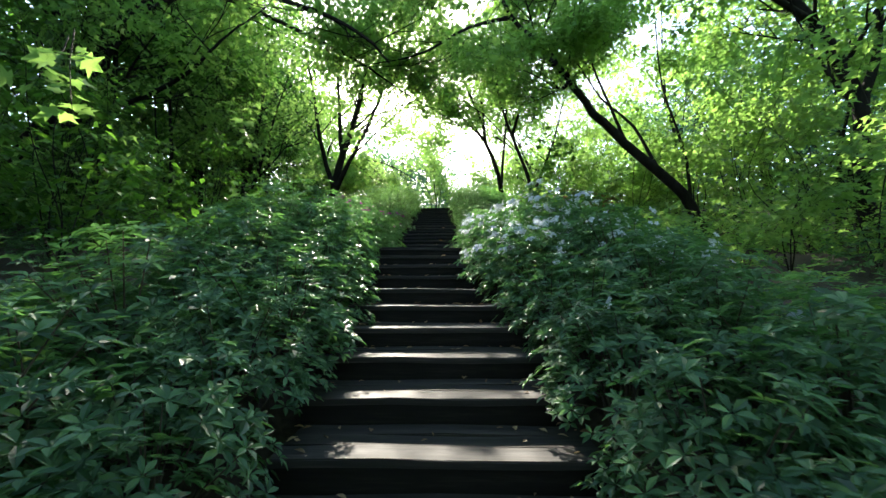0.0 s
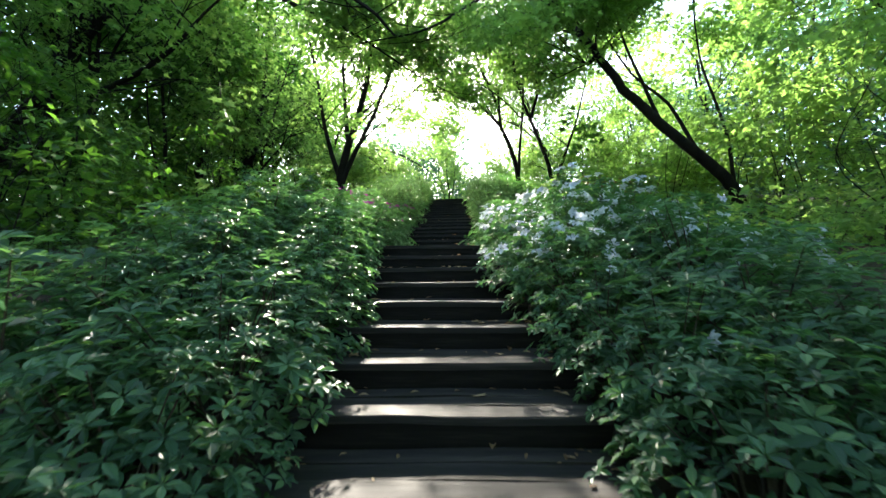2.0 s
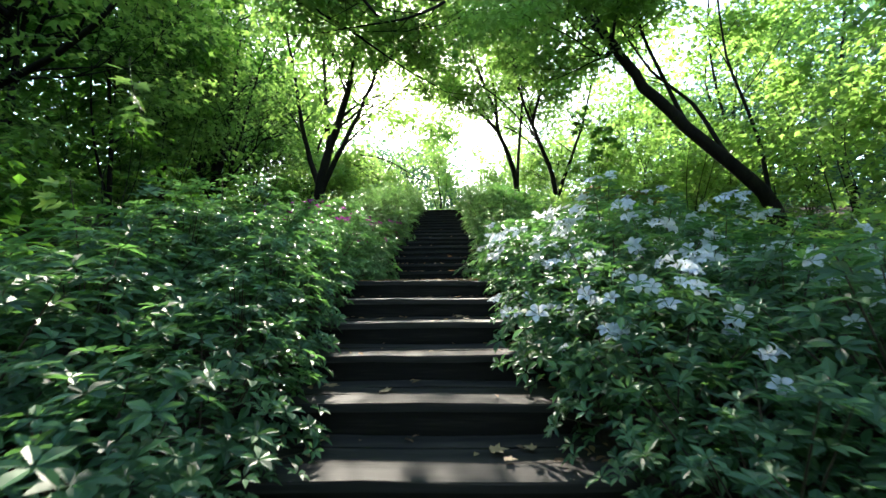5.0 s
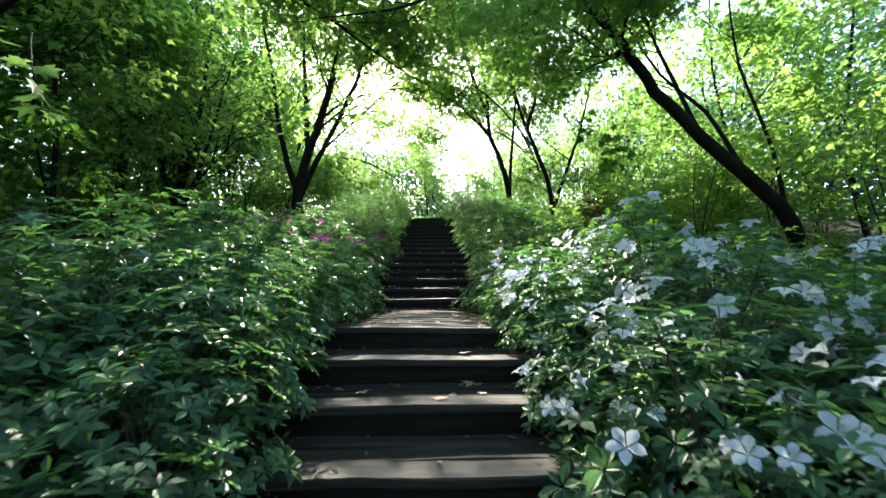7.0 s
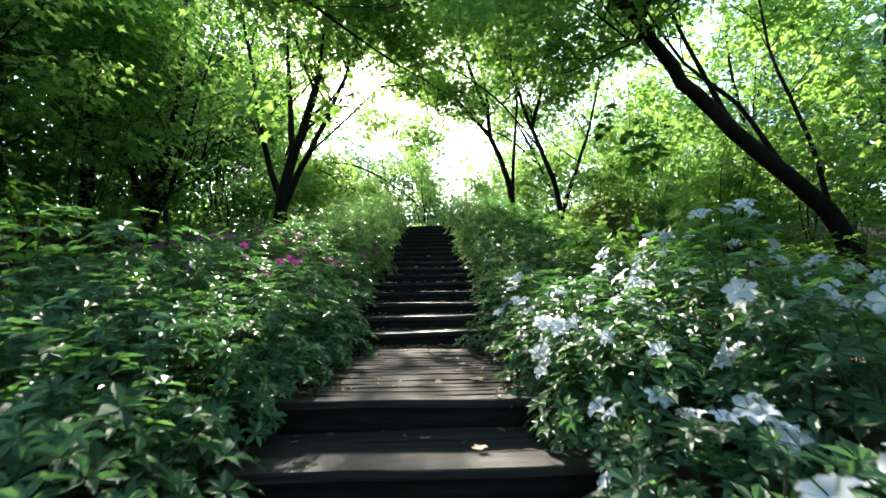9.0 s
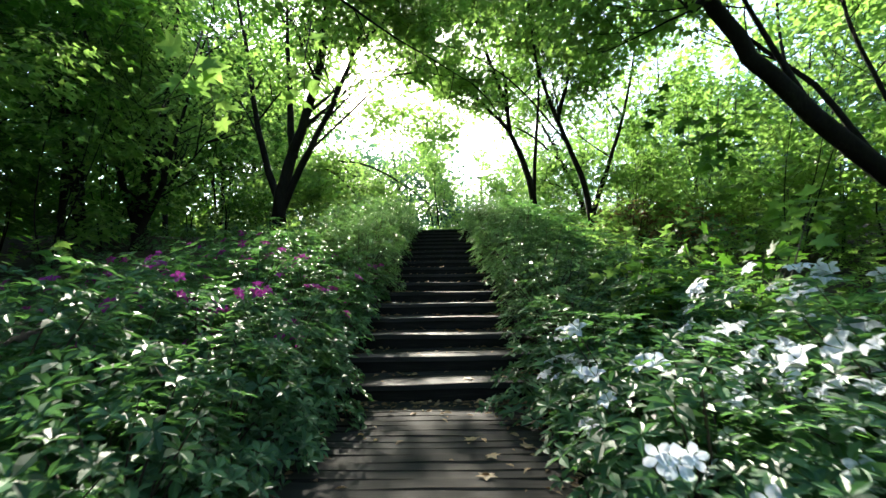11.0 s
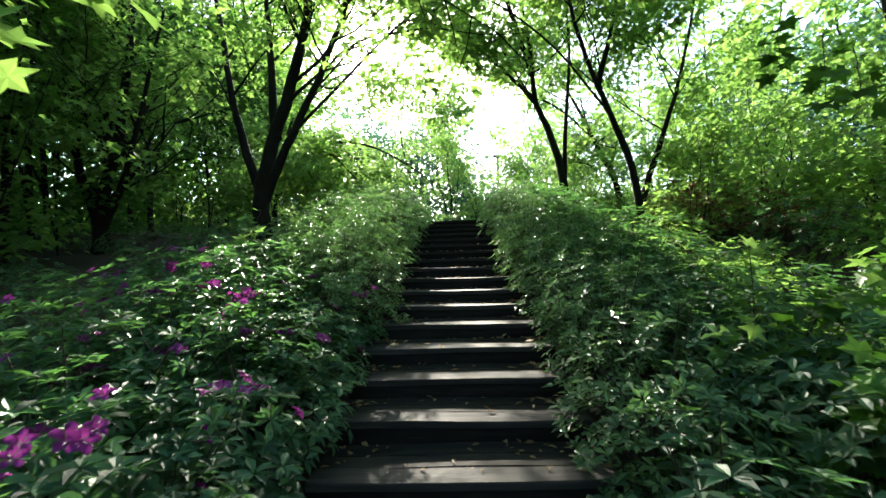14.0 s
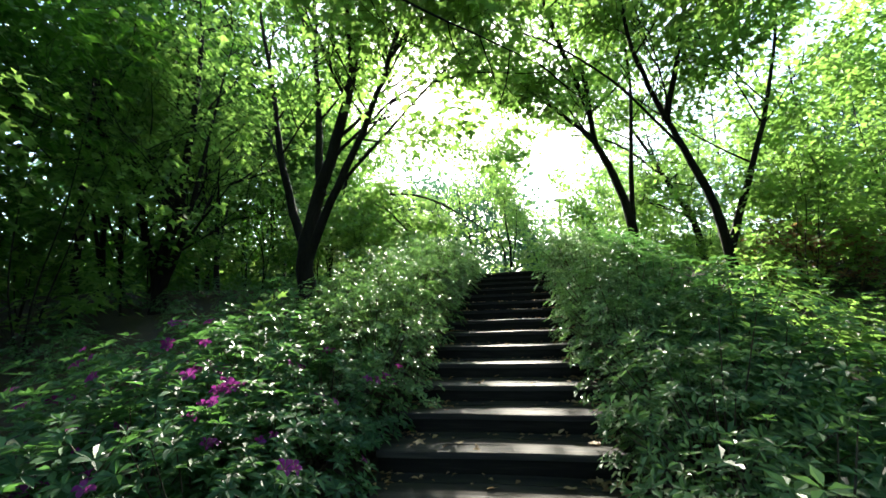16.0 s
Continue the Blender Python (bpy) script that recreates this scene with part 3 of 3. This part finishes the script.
def stocked(kinds, spots, rng):
    """Sets copies of the kinds at the spots (x, y, scale, kind)."""
    fresh = [True] * len(kinds)
    for x, y, scale, i in spots:
        m = pose(x, y, ground(x, y) - 0.03, rng.uniform(-3, 3), rng.uniform(-3, 3), rng.uniform(0, 360)) @ Matrix.Scale(scale, 4)
        if fresh[i]:
            kinds[i].matrix_basis, fresh[i] = m, False
        else:
            copy_thing(kinds[i], Matrix.Identity(4)).matrix_basis = m


def build_woods():
    """Younger trees all round: three kinds built once, then copied."""
    rng = random.Random(77)
    kinds = []
    # the last kind carries the shade in its leaf colour
    for i, mat in enumerate((MAPLE, MAPLE, SHADED_LEAF)):
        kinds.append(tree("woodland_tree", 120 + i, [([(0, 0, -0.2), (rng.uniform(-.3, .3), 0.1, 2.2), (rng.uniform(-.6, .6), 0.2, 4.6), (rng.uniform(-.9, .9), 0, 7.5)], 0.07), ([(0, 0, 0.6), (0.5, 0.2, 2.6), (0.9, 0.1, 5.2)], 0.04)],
                          "young woodland tree with thin dark stems" if i < 2 else "woodland tree with shade-darkened leaves and thin dark stems", limbs=4, limb_length=2.3, per_tip=6 if i < 2 else 7, reach=0.28, leaf=0.18 if i < 2 else 0.19, mat=mat, shape=DIAMOND, wide=0.64, start=0.18, sides=3, group="woodland trees", gaps=0.04 if i < 2 else -0.16))
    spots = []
    # left row: nearly all of the kind with shade-coloured leaves
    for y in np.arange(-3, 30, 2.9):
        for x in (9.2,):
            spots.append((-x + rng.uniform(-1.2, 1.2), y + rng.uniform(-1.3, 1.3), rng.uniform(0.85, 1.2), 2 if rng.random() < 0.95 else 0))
    for y in np.arange(-3, 30, 3.2):
        for x in (10.0,):
            if not (x < 10 and 6 < y < 15):
                spots.append((x + rng.uniform(-1.2, 1.2), y + rng.uniform(-1.3, 1.3), rng.uniform(0.85, 1.2), rng.randrange(2)))
    spots += [(-0.6, 25.5, 0.7, 1), (-1.9, 24.5, 0.74, 0), (-4.3, 27.5, 0.5, 0), (-0.9, 27.4, 0.74, 1), (-3.0, 29.0, 0.75, 0), (4.6, 25.5, 0.55, 1), (4.8, 29.0, 0.7, 0), (8.4, 24.0, 0.5, 1), (-8.0, 12.4, 1.0, 2), (-10.4, 11.0, 1.1, 2), (-10.2, 17.5, 1.1, 2)]
    spots += [(-10.2, 21.0, 1.4, 2), (-13.0, 24.0, 1.6, 2), (-11.6, 27.5, 1.5, 2), (-13.0, 30.5, 1.6, 2), (-8.8, 25.5, 1.3, 2)]
    for x in (-9, 6.0, 9.5):
        spots.append((x, 26 + rng.uniform(-1.5, 2.5), rng.uniform(0.8, 1.0) * (1.0 if x < 0 else 0.6), rng.randrange(2)))
    for x in (-6, -2, 2, 6):
        spots.append((x, -6 + rng.uniform(-1, 1), 1.1, rng.randrange(3)))
    stocked(kinds, spots, rng)


def build_understory():
    """Saplings and tall shrubs under the trees, with flat sprays of leaves."""
    rng = random.Random(88)
    kinds = []
    # the last two kinds have shade darkened into their leaves
    for i, mat in enumerate((MAPLE, MAPLE, SHADED_LEAF, SHADED_LEAF)):
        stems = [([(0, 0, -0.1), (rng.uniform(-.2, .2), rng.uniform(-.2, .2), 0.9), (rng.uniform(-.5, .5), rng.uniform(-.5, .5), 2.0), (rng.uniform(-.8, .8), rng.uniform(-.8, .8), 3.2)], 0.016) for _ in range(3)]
        kinds.append(tree("sapling", 140 + i, stems, "thin bright green maple sapling under the trees" if i < 2 else "thin sapling with shade-darkened leaves under the trees", limbs=5, limb_length=1.35, depth=1, per_tip=6, reach=0.22, leaf=0.17, mat=mat, shape=TRIDENT if i < 2 else DIAMOND, wide=0.95 if i < 2 else 0.64, start=0.12, up=0.02, group="saplings", category="sapling", sides=3))
    spots = []
    for y in np.arange(-1.5, 24, 1.5):
        for x, c in ((4.3, 0.75), (5.9, 1.0), (7.8, 1.1), (10.0, 1.2)):
            if rng.random() < 0.5 and not (x < 7 and 8.5 < y < 16):
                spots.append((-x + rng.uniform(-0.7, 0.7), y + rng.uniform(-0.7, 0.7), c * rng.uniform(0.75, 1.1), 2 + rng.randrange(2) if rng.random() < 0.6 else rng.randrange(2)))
            if not (6 < y < 13.5 and x < 7) and rng.random() < (0.45 if y < 13 else 0.75):
                spots.append((x + rng.uniform(-0.7, 0.7), y + rng.uniform(-0.7, 0.7), c * rng.uniform(0.6, 0.95), rng.randrange(2)))
    spots += [(7.0, 17.4, 1.25, 0), (8.8, 16.0, 1.15, 1), (9.9, 14.4, 1.25, 0), (6.2, 19.0, 1.1, 1), (10.6, 12.0, 1.5, 1), (8.4, 13.9, 1.3, 0), (9.4, 9.8, 1.4, 0)]
    for _ in range(26):
        spots.append((rng.uniform(-9, 9), rng.uniform(22.5, 31), rng.uniform(0.7, 1.2), rng.randrange(2)))
    stocked(kinds, [p for p in spots if not (abs(p[0] - 0.6) < 1.6 and p[1] < 26) and not (-7 < p[0] < -1 and p[1] > 21)], rng)


def build_low_shrubs():
    """A loose floor of low shrubs away from the steps."""
    rng = random.Random(99)
    for s in (-1, 1):
        for y in np.arange(1.0, 24, 1.5):
            for x in (3.9, 5.3, 6.9, 8.6):
                # right side: mostly the sunlit-coloured copy
                if rng.random() < (0.9 if s < 0 else 0.95):
                    place(bright if s > 0 and rng.random() < 0.7 else under, rng, s * (x + rng.uniform(-0.4, 0.4)), y + rng.uniform(-0.5, 0.5), rng.uniform(0.5, 0.75) * (0.75 if s < 0 else 1.0) if x < 5 else rng.uniform(0.6, 1.0) * (0.65 if s < 0 else 1.0), 0, "low shrubs under the trees")
    for y in np.arange(9.2, 17, 1.3):
        for x in (3.3, 4.6, 6.0):
            place(under, rng, -x + rng.uniform(-0.3, 0.3), y + rng.uniform(-0.4, 0.4), rng.uniform(0.38, 0.58), 0, "low shrubs under the trees")
    for y in np.arange(1.6, 16, 1.25):
        place(bright if rng.random() < 0.5 else under, rng, 3.35 + rng.uniform(-0.3, 0.3), y + rng.uniform(-0.4, 0.4), rng.uniform(0.5, 0.66), 0, "low shrubs under the trees")
    for x in (-3.4, -2.2, -1.0, 1.6, 2.8, 4.2):
        place(under, rng, x, 21.5 + rng.uniform(0, 2), 1.0, 0, "low shrubs under the trees")


def build_russet():
    """Reddish shrubs on the upper slope."""
    rng = random.Random(61)
    for x, y, scale in ((4.3, 16.5, 0.95), (5.1, 16.0, 1.1), (5.9, 15.6, 1.0), (4.8, 17.1, 1.0)):
        place(russet, rng, x, y, scale, 0, "russet shrubs")


build_russet()
build_woods()
build_understory()
build_low_shrubs()


def build_far_woods():
    """The woods beyond, one mass of foliage."""
    r = np.random.default_rng(9)
    n = 110000
    a = r.uniform(-math.pi, math.pi, n) * r.uniform(0, 1, n) ** 0.35
    d = r.uniform(27, 58, n)
    base = np.stack([np.sin(a) * d, 8 + np.cos(a) * d], 1)
    top = d * np.array([0.335 + 0.13 * noise.noise(Vector((math.sin(v) * 6, math.cos(v) * 6, w * 0.08))) for v, w in zip(a, d)])
    top *= 1 - 0.5 * np.exp(-((a - 0.10) / 0.06) ** 2)
    z = r.uniform(0, 1, n) * top + np.where(base[:, 1] > 8, 3.6, -2)
    clump = np.array([noise.noise(Vector((x * 0.30, y * 0.30, h * 0.42))) for x, y, h in zip(base[:, 0], base[:, 1], z)])
    ok = clump > -0.07
    at = np.stack([base[:, 0], base[:, 1], z], 1)[ok]
    n = len(at)
    tagged(new("far_woods", leaves("far_woods", at, unit(r.normal(size=(n, 3)) * (1, 1, 0.5)), unit(r.normal(size=(n, 3)) * 0.8 + (0, 0, 1)), r.uniform(0.3, 0.65, n), r.uniform(0.2, 0.42, n), DIAMOND, WOODS)),
           "green woods beyond the top of the steps", "woods", kind="stuff")


build_far_woods()


def build_wood_edge():
    """Bushes and low boughs at the far side of the level ground above."""
    r = np.random.default_rng(19)
    n = 50000
    x = r.uniform(-26, 26, n)
    top = np.interp(x, (-16, -10, -0.5, 1.5), (3.0, 7.6, 7.0, 2.6)) + 2.2 * np.array([noise.noise(Vector((v * 0.22, 4.0, 0))) for v in x])
    y = 35 + 3.0 * np.array([noise.noise(Vector((v * 0.3, 9.0, 0))) for v in x]) + r.uniform(-1.5, 3, n)
    at = np.stack([x, y, TOP_Z + r.uniform(0, 1, n) * top], 1)
    tagged(new("wood_edge", leaves("wood_edge", at, unit(r.normal(size=(n, 3))), unit(r.normal(size=(n, 3)) * 0.8 + (0, 0, 1)), r.uniform(0.18, 0.4, n), r.uniform(0.12, 0.26, n), DIAMOND, WOODS)),
           "green bushes along the edge of the woods", "bushes", kind="stuff")


build_wood_edge()


def build_thicket(side, mat, seed, n, high, label):
    """The dense thicket deep in the wood."""
    r = np.random.default_rng(seed)
    y = r.uniform(-8, 34, n)
    top = high + 2.5 * np.array([noise.noise(Vector((v * 0.3, 2.0, seed))) for v in y])
    x = side * (15 + r.uniform(-2.5, 4, n))
    z = np.array([slope(v) for v in y]) + r.uniform(0, 1, n) ** 1.5 * top
    tagged(new("thicket", leaves("thicket", np.stack([x, y, z], 1), unit(r.normal(size=(n, 3))), unit(r.normal(size=(n, 3)) * 0.7 + (0, 0, 1)), r.uniform(0.25, 0.5, n), r.uniform(0.18, 0.32, n), DIAMOND, mat)), label, "thicket", kind="stuff")


# left thicket: its shade is in the leaf colour
build_thicket(-1, SHADED_LEAF, 29, 42000, 11.0, "dense thicket of leaves with shade darkened into their colour")
build_thicket(1, WOODS, 28, 24000, 9.0, "dense green thicket of leaves in dappled sun")

def build_woods_behind():
    """The closed wood at the foot of the steps, unseen, added to block sky light: a wall of leaves and the canopy over
    it.
    """
    r = np.random.default_rng(39)
    n = 34000
    x, u = r.uniform(-18, 18, n), r.uniform(0, 1, n)
    wall = u < 0.55
    y = np.where(wall, r.uniform(-15, -9, n), r.uniform(-9, 1.0, n))
    base = np.array([slope(v) for v in y])
    top = 8.0 + 2.0 * np.array([noise.noise(Vector((a * 0.25, b * 0.25, 0))) for a, b in zip(x, y)])
    z = base + np.where(wall, r.uniform(0, 1, n) * (top + 1), top + r.normal(size=n) * 0.7)
    clump = np.array([noise.noise(Vector((a * 0.5, b * 0.5, c * 0.5))) for a, b, c in zip(x, y, z)])
    at = np.stack([x, y, z], 1)[clump > -0.12]
    n = len(at)
    tagged(new("woods_behind", leaves("woods_behind", at, unit(r.normal(size=(n, 3)) * (1, 1, 0.5)), unit(r.normal(size=(n, 3)) * 0.7 + (0, 0, 1)), r.uniform(0.3, 0.6, n), r.uniform(0.2, 0.4, n), DIAMOND, SHADED_LEAF)),
           "unseen green woods at the foot of the steps, added to block sky light", "woods", kind="stuff")


build_woods_behind()

# ---- flowers ----
WHITE_FLOWER = flower_mesh("white_flower", WHITE, 0.045)
PURPLE_FLOWER = flower_mesh("purple_flower", PURPLE, 0.036)


def build_flowers(row, low, high, mesh, name, count, seed, label, reach=9.0):
    """Blossoms in twos and threes on the tops of the shrubs."""
    rng = random.Random(seed)
    hosts = [o for o in row if low < o.matrix_basis.translation.y < high and abs(o.matrix_basis.translation.x) < reach]
    for o in hosts:
        o["label"] = label
    dome = {}
    for o in hosts:
        me = [c for c in o.children if c.name.startswith("leaves")][0].data
        if me.name not in dome:
            co = np.empty(len(me.vertices) * 3, np.float32)
            me.vertices.foreach_get("co", co)
            co = co.reshape(-1, 3)
            rad = (co[:, 0] ** 2 + co[:, 1] ** 2) / 0.40 + (co[:, 2] / co[:, 2].max()) ** 2
            dome[me.name] = co[(co[:, 2] > 0.4 * co[:, 2].max()) & (rad > 0.95)]
    for i in range(count):
        o = hosts[i % len(hosts)]
        me = [c for c in o.children if c.name.startswith("leaves")][0].data
        p = Vector(dome[me.name][rng.randrange(len(dome[me.name]))])
        for _ in range(rng.choice((1, 1, 2, 2))):
            q = p + Vector((rng.uniform(-1, 1) * 0.05, rng.uniform(-1, 1) * 0.05, rng.uniform(0.02, 0.06)))
            f = part_of(name, mesh, o)
            out = Vector((q.x * 0.9, q.y * 0.9, 0.35)).normalized()
            turn = Vector((0, 0, 1)).rotation_difference((out + Vector((rng.uniform(-1, 1), rng.uniform(-1, 1), rng.uniform(-0.3, 0.6))) * 0.6).normalized())
            f.matrix_basis = Matrix.Translation(q) @ turn.to_matrix().to_4x4() @ pose(0, 0, 0, 0, 0, rng.uniform(0, 72)) @ Matrix.Scale(rng.uniform(0.75, 1.2), 4)


build_flowers(row_right, 4.6, 8.5, WHITE_FLOWER, "white_flower", 400, 3, "green azalea shrub with white blossoms beside timber steps")
build_flowers([o for o in row_right if o.matrix_basis.translation.x > 1.3], 2.2, 4.0, WHITE_FLOWER, "white_flower", 7, 4, "green azalea shrub with few white blossoms")
build_flowers(row_left, 8.2, 11.8, PURPLE_FLOWER, "purple_flower", 150, 5, "green azalea shrub with purple blossoms beside timber steps")

# ---- maple saplings and hanging sprays close to the steps ----
def spray(name, seed, foot, way, length, count, leaf, mat, label, stem=0.006):
    """A thin shoot with large lobed leaves along it."""
    rng, r = random.Random(seed), np.random.default_rng(seed)
    root = tagged(new(name), label, "branch" if "branch" in name else "sapling")
    root.location = foot
    pts, d = [Vector((0, 0, 0))], Vector(way).normalized()
    for i in range(6):
        d = (d + Vector((rng.uniform(-1, 1), rng.uniform(-1, 1), rng.uniform(-1, 1))) * 0.18).normalized()
        pts.append(pts[-1] + d * length / 6)
    t = Tubes(5)
    t.add(pts, [stem * (1 - 0.12 * i) for i in range(7)])
    part_of("twig", t.mesh("twig", TWIG), root)
    pick = r.uniform(1.2, 6, count)
    at = np.array([tuple(pts[int(min(u, 5.99))].lerp(pts[int(min(u, 5.99)) + 1], u % 1 if u < 6 else 0)) for u in pick])
    off = unit(r.normal(size=(count, 3)) * (1, 1, 0.35))
    way_ = unit(off + (0, 0, -0.35))
    size = leaf * r.uniform(0.7, 1.2, count)
    part_of("leaves", leaves("leaves", at + off * 0.07, way_, unit(r.normal(size=(count, 3)) * 0.4 + (0, -0.3, 1)), size, size * 1.05, LOBED, mat), root)
    return root


SPRAY = "hanging maple branch tip with large green leaves"
SAP = "maple sapling with large lobed leaves among azaleas"
for n, (x, y, z) in enumerate(((-1.75, 8.3, 4.75), (-1.15, 8.6, 5.0), (-2.0, 8.8, 5.0), (-2.6, 2.9, 3.4), (-3.0, 3.3, 3.6), (-3.2, 6.6, 4.4), (0.9, 6.4, 5.6), (0.2, 9.9, 6.5))):
    spray("maple_branch", 200 + n, (x, y, z), (0.1, -0.15, -1), 0.65, 14, 0.15, MAPLE, SPRAY)
for n, (x, y, h, c) in enumerate(((1.75, 8.45, 1.75, 46), (2.2, 8.9, 1.9, 46), (1.3, 9.3, 1.15, 34), (1.15, 10.0, 1.1, 34), (1.75, 10.4, 1.3, 34), (2.3, 9.9, 1.5, 34), (-2.4, 5.2, 1.3, 30), (-2.9, 12.2, 1.4, 30), (-2.3, 2.4, 1.6, 36), (-3.4, 9.6, 1.5, 30))):
    spray("maple_sapling", 230 + n, (x, y, ground(x, y) - 0.05), (0.05, 0, 1), h, c, 0.13, MAPLE, SAP, 0.010)

# seedlings and sprays standing in shade, which their darker leaf colour imitates
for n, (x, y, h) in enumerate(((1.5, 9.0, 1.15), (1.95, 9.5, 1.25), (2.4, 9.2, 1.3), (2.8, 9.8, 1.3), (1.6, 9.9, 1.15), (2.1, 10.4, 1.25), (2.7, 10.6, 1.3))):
    spray("maple_sapling", 260 + n, (x, y, ground(x, y) - 0.05), (0.05, -0.05, 1), h, 40, 0.15, SHADED_LEAF, "low maple seedling with broad lobed leaves in shade-darkened green", 0.008)
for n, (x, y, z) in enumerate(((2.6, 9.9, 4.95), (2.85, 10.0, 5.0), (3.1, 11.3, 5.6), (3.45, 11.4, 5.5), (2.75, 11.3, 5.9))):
    spray("maple_branch", 280 + n, (x, y, z), (-0.1, -0.15, -1), 0.75, 16, 0.17, SHADED_LEAF, SPRAY)

# ---- leaf litter on the steps ----
def build_litter():
    r = np.random.default_rng(15)
    rng = random.Random(15)
    at, way, nor = [], [], []
    for k in range(-11, LAST):
        y, z = nose(k)
        back = nose(k + 1)[0]
        n = 560 if k == 0 else (22 if k < 0 else 64)
        for _ in range(n):
            edge = rng.random() < 0.65
            x = centre(y) + (rng.choice((-1, 1, 1)) * (0.86 - abs(rng.gauss(0, 0.16))) if edge else rng.uniform(-0.8, 0.8))
            yy = back - 0.04 - abs(rng.gauss(0, 0.12)) if rng.random() < (0.35 if k == 0 and edge else 0.7) else rng.uniform(y + 0.05, back - 0.05)
            at.append((x, max(y + 0.03, yy), z + 0.006))
            way.append((rng.uniform(-1, 1), rng.uniform(-1, 1), rng.uniform(-0.05, 0.2)))
            nor.append((rng.uniform(-.4, .4), rng.uniform(-.4, .4), 1))
    size = r.uniform(0.025, 0.075, len(at))
    tagged(new("leaf_litter", leaves("leaf_litter", np.array(at), unit(np.array(way)), unit(np.array(nor)), size, size * 0.5, OVAL, DRY)), "dry brown leaf litter scattered on timber steps", "leaf litter", kind="stuff")
    one = np.zeros((1, 3))
    fallen = leaves("fallen_leaf", one, np.array([(0.0, 1, 0)]), np.array([(0.0, 0, 1)]), 0.11, 0.12, LOBED, DRY)
    for n in range(34):
        k = rng.choice([-8, -7, -6, -5, -4, -3, -2, -1, 0, 0, 0, 1, 2, 3, 4, 5, 6])
        y, z = nose(k)
        yy = rng.uniform(y + 0.12, nose(k + 1)[0] - 0.08)
        x = centre(y) + rng.uniform(-0.7, 0.7)
        ob = tagged(new("fallen_leaf", fallen), "dry curled brown maple leaf lying on a step", "leaf", "fallen leaves")
        ob.matrix_basis = pose(x, yy, z + 0.009, rng.uniform(-8, 8), rng.uniform(-8, 8), rng.uniform(0, 360)) @ Matrix.Scale(rng.uniform(0.45, 0.95), 4)


build_litter()


# ---- lamp post beyond the top ----
def build_lamp():
    x, y = 2.4, 33.5
    z = ground(x, y)
    root = tagged(new("lamp_post"), "dark slim metal lamp post with flat head", "lamp post")
    root.location = (x, y, z - 0.05)
    t = Tubes(10)
    t.add([(0, 0, 0), (0, 0, 0.5), (0, 0, 0.52), (0, 0, 5.4)], [0.13, 0.13, 0.10, 0.08])
    part_of("pole", t.mesh("pole", METAL), root)
    bm = bmesh.new()
    bmesh.ops.create_cube(bm, size=1.0)
    for v in bm.verts:
        v.co = Vector((v.co.x * (0.62 if v.co.z > 0 else 0.5), v.co.y * 0.3, v.co.z * 0.16 + 5.42))
    bmesh.ops.bevel(bm, geom=list(bm.edges), offset=0.03, segments=2, affect="EDGES")
    part("head", bm, METAL, root)


build_lamp()
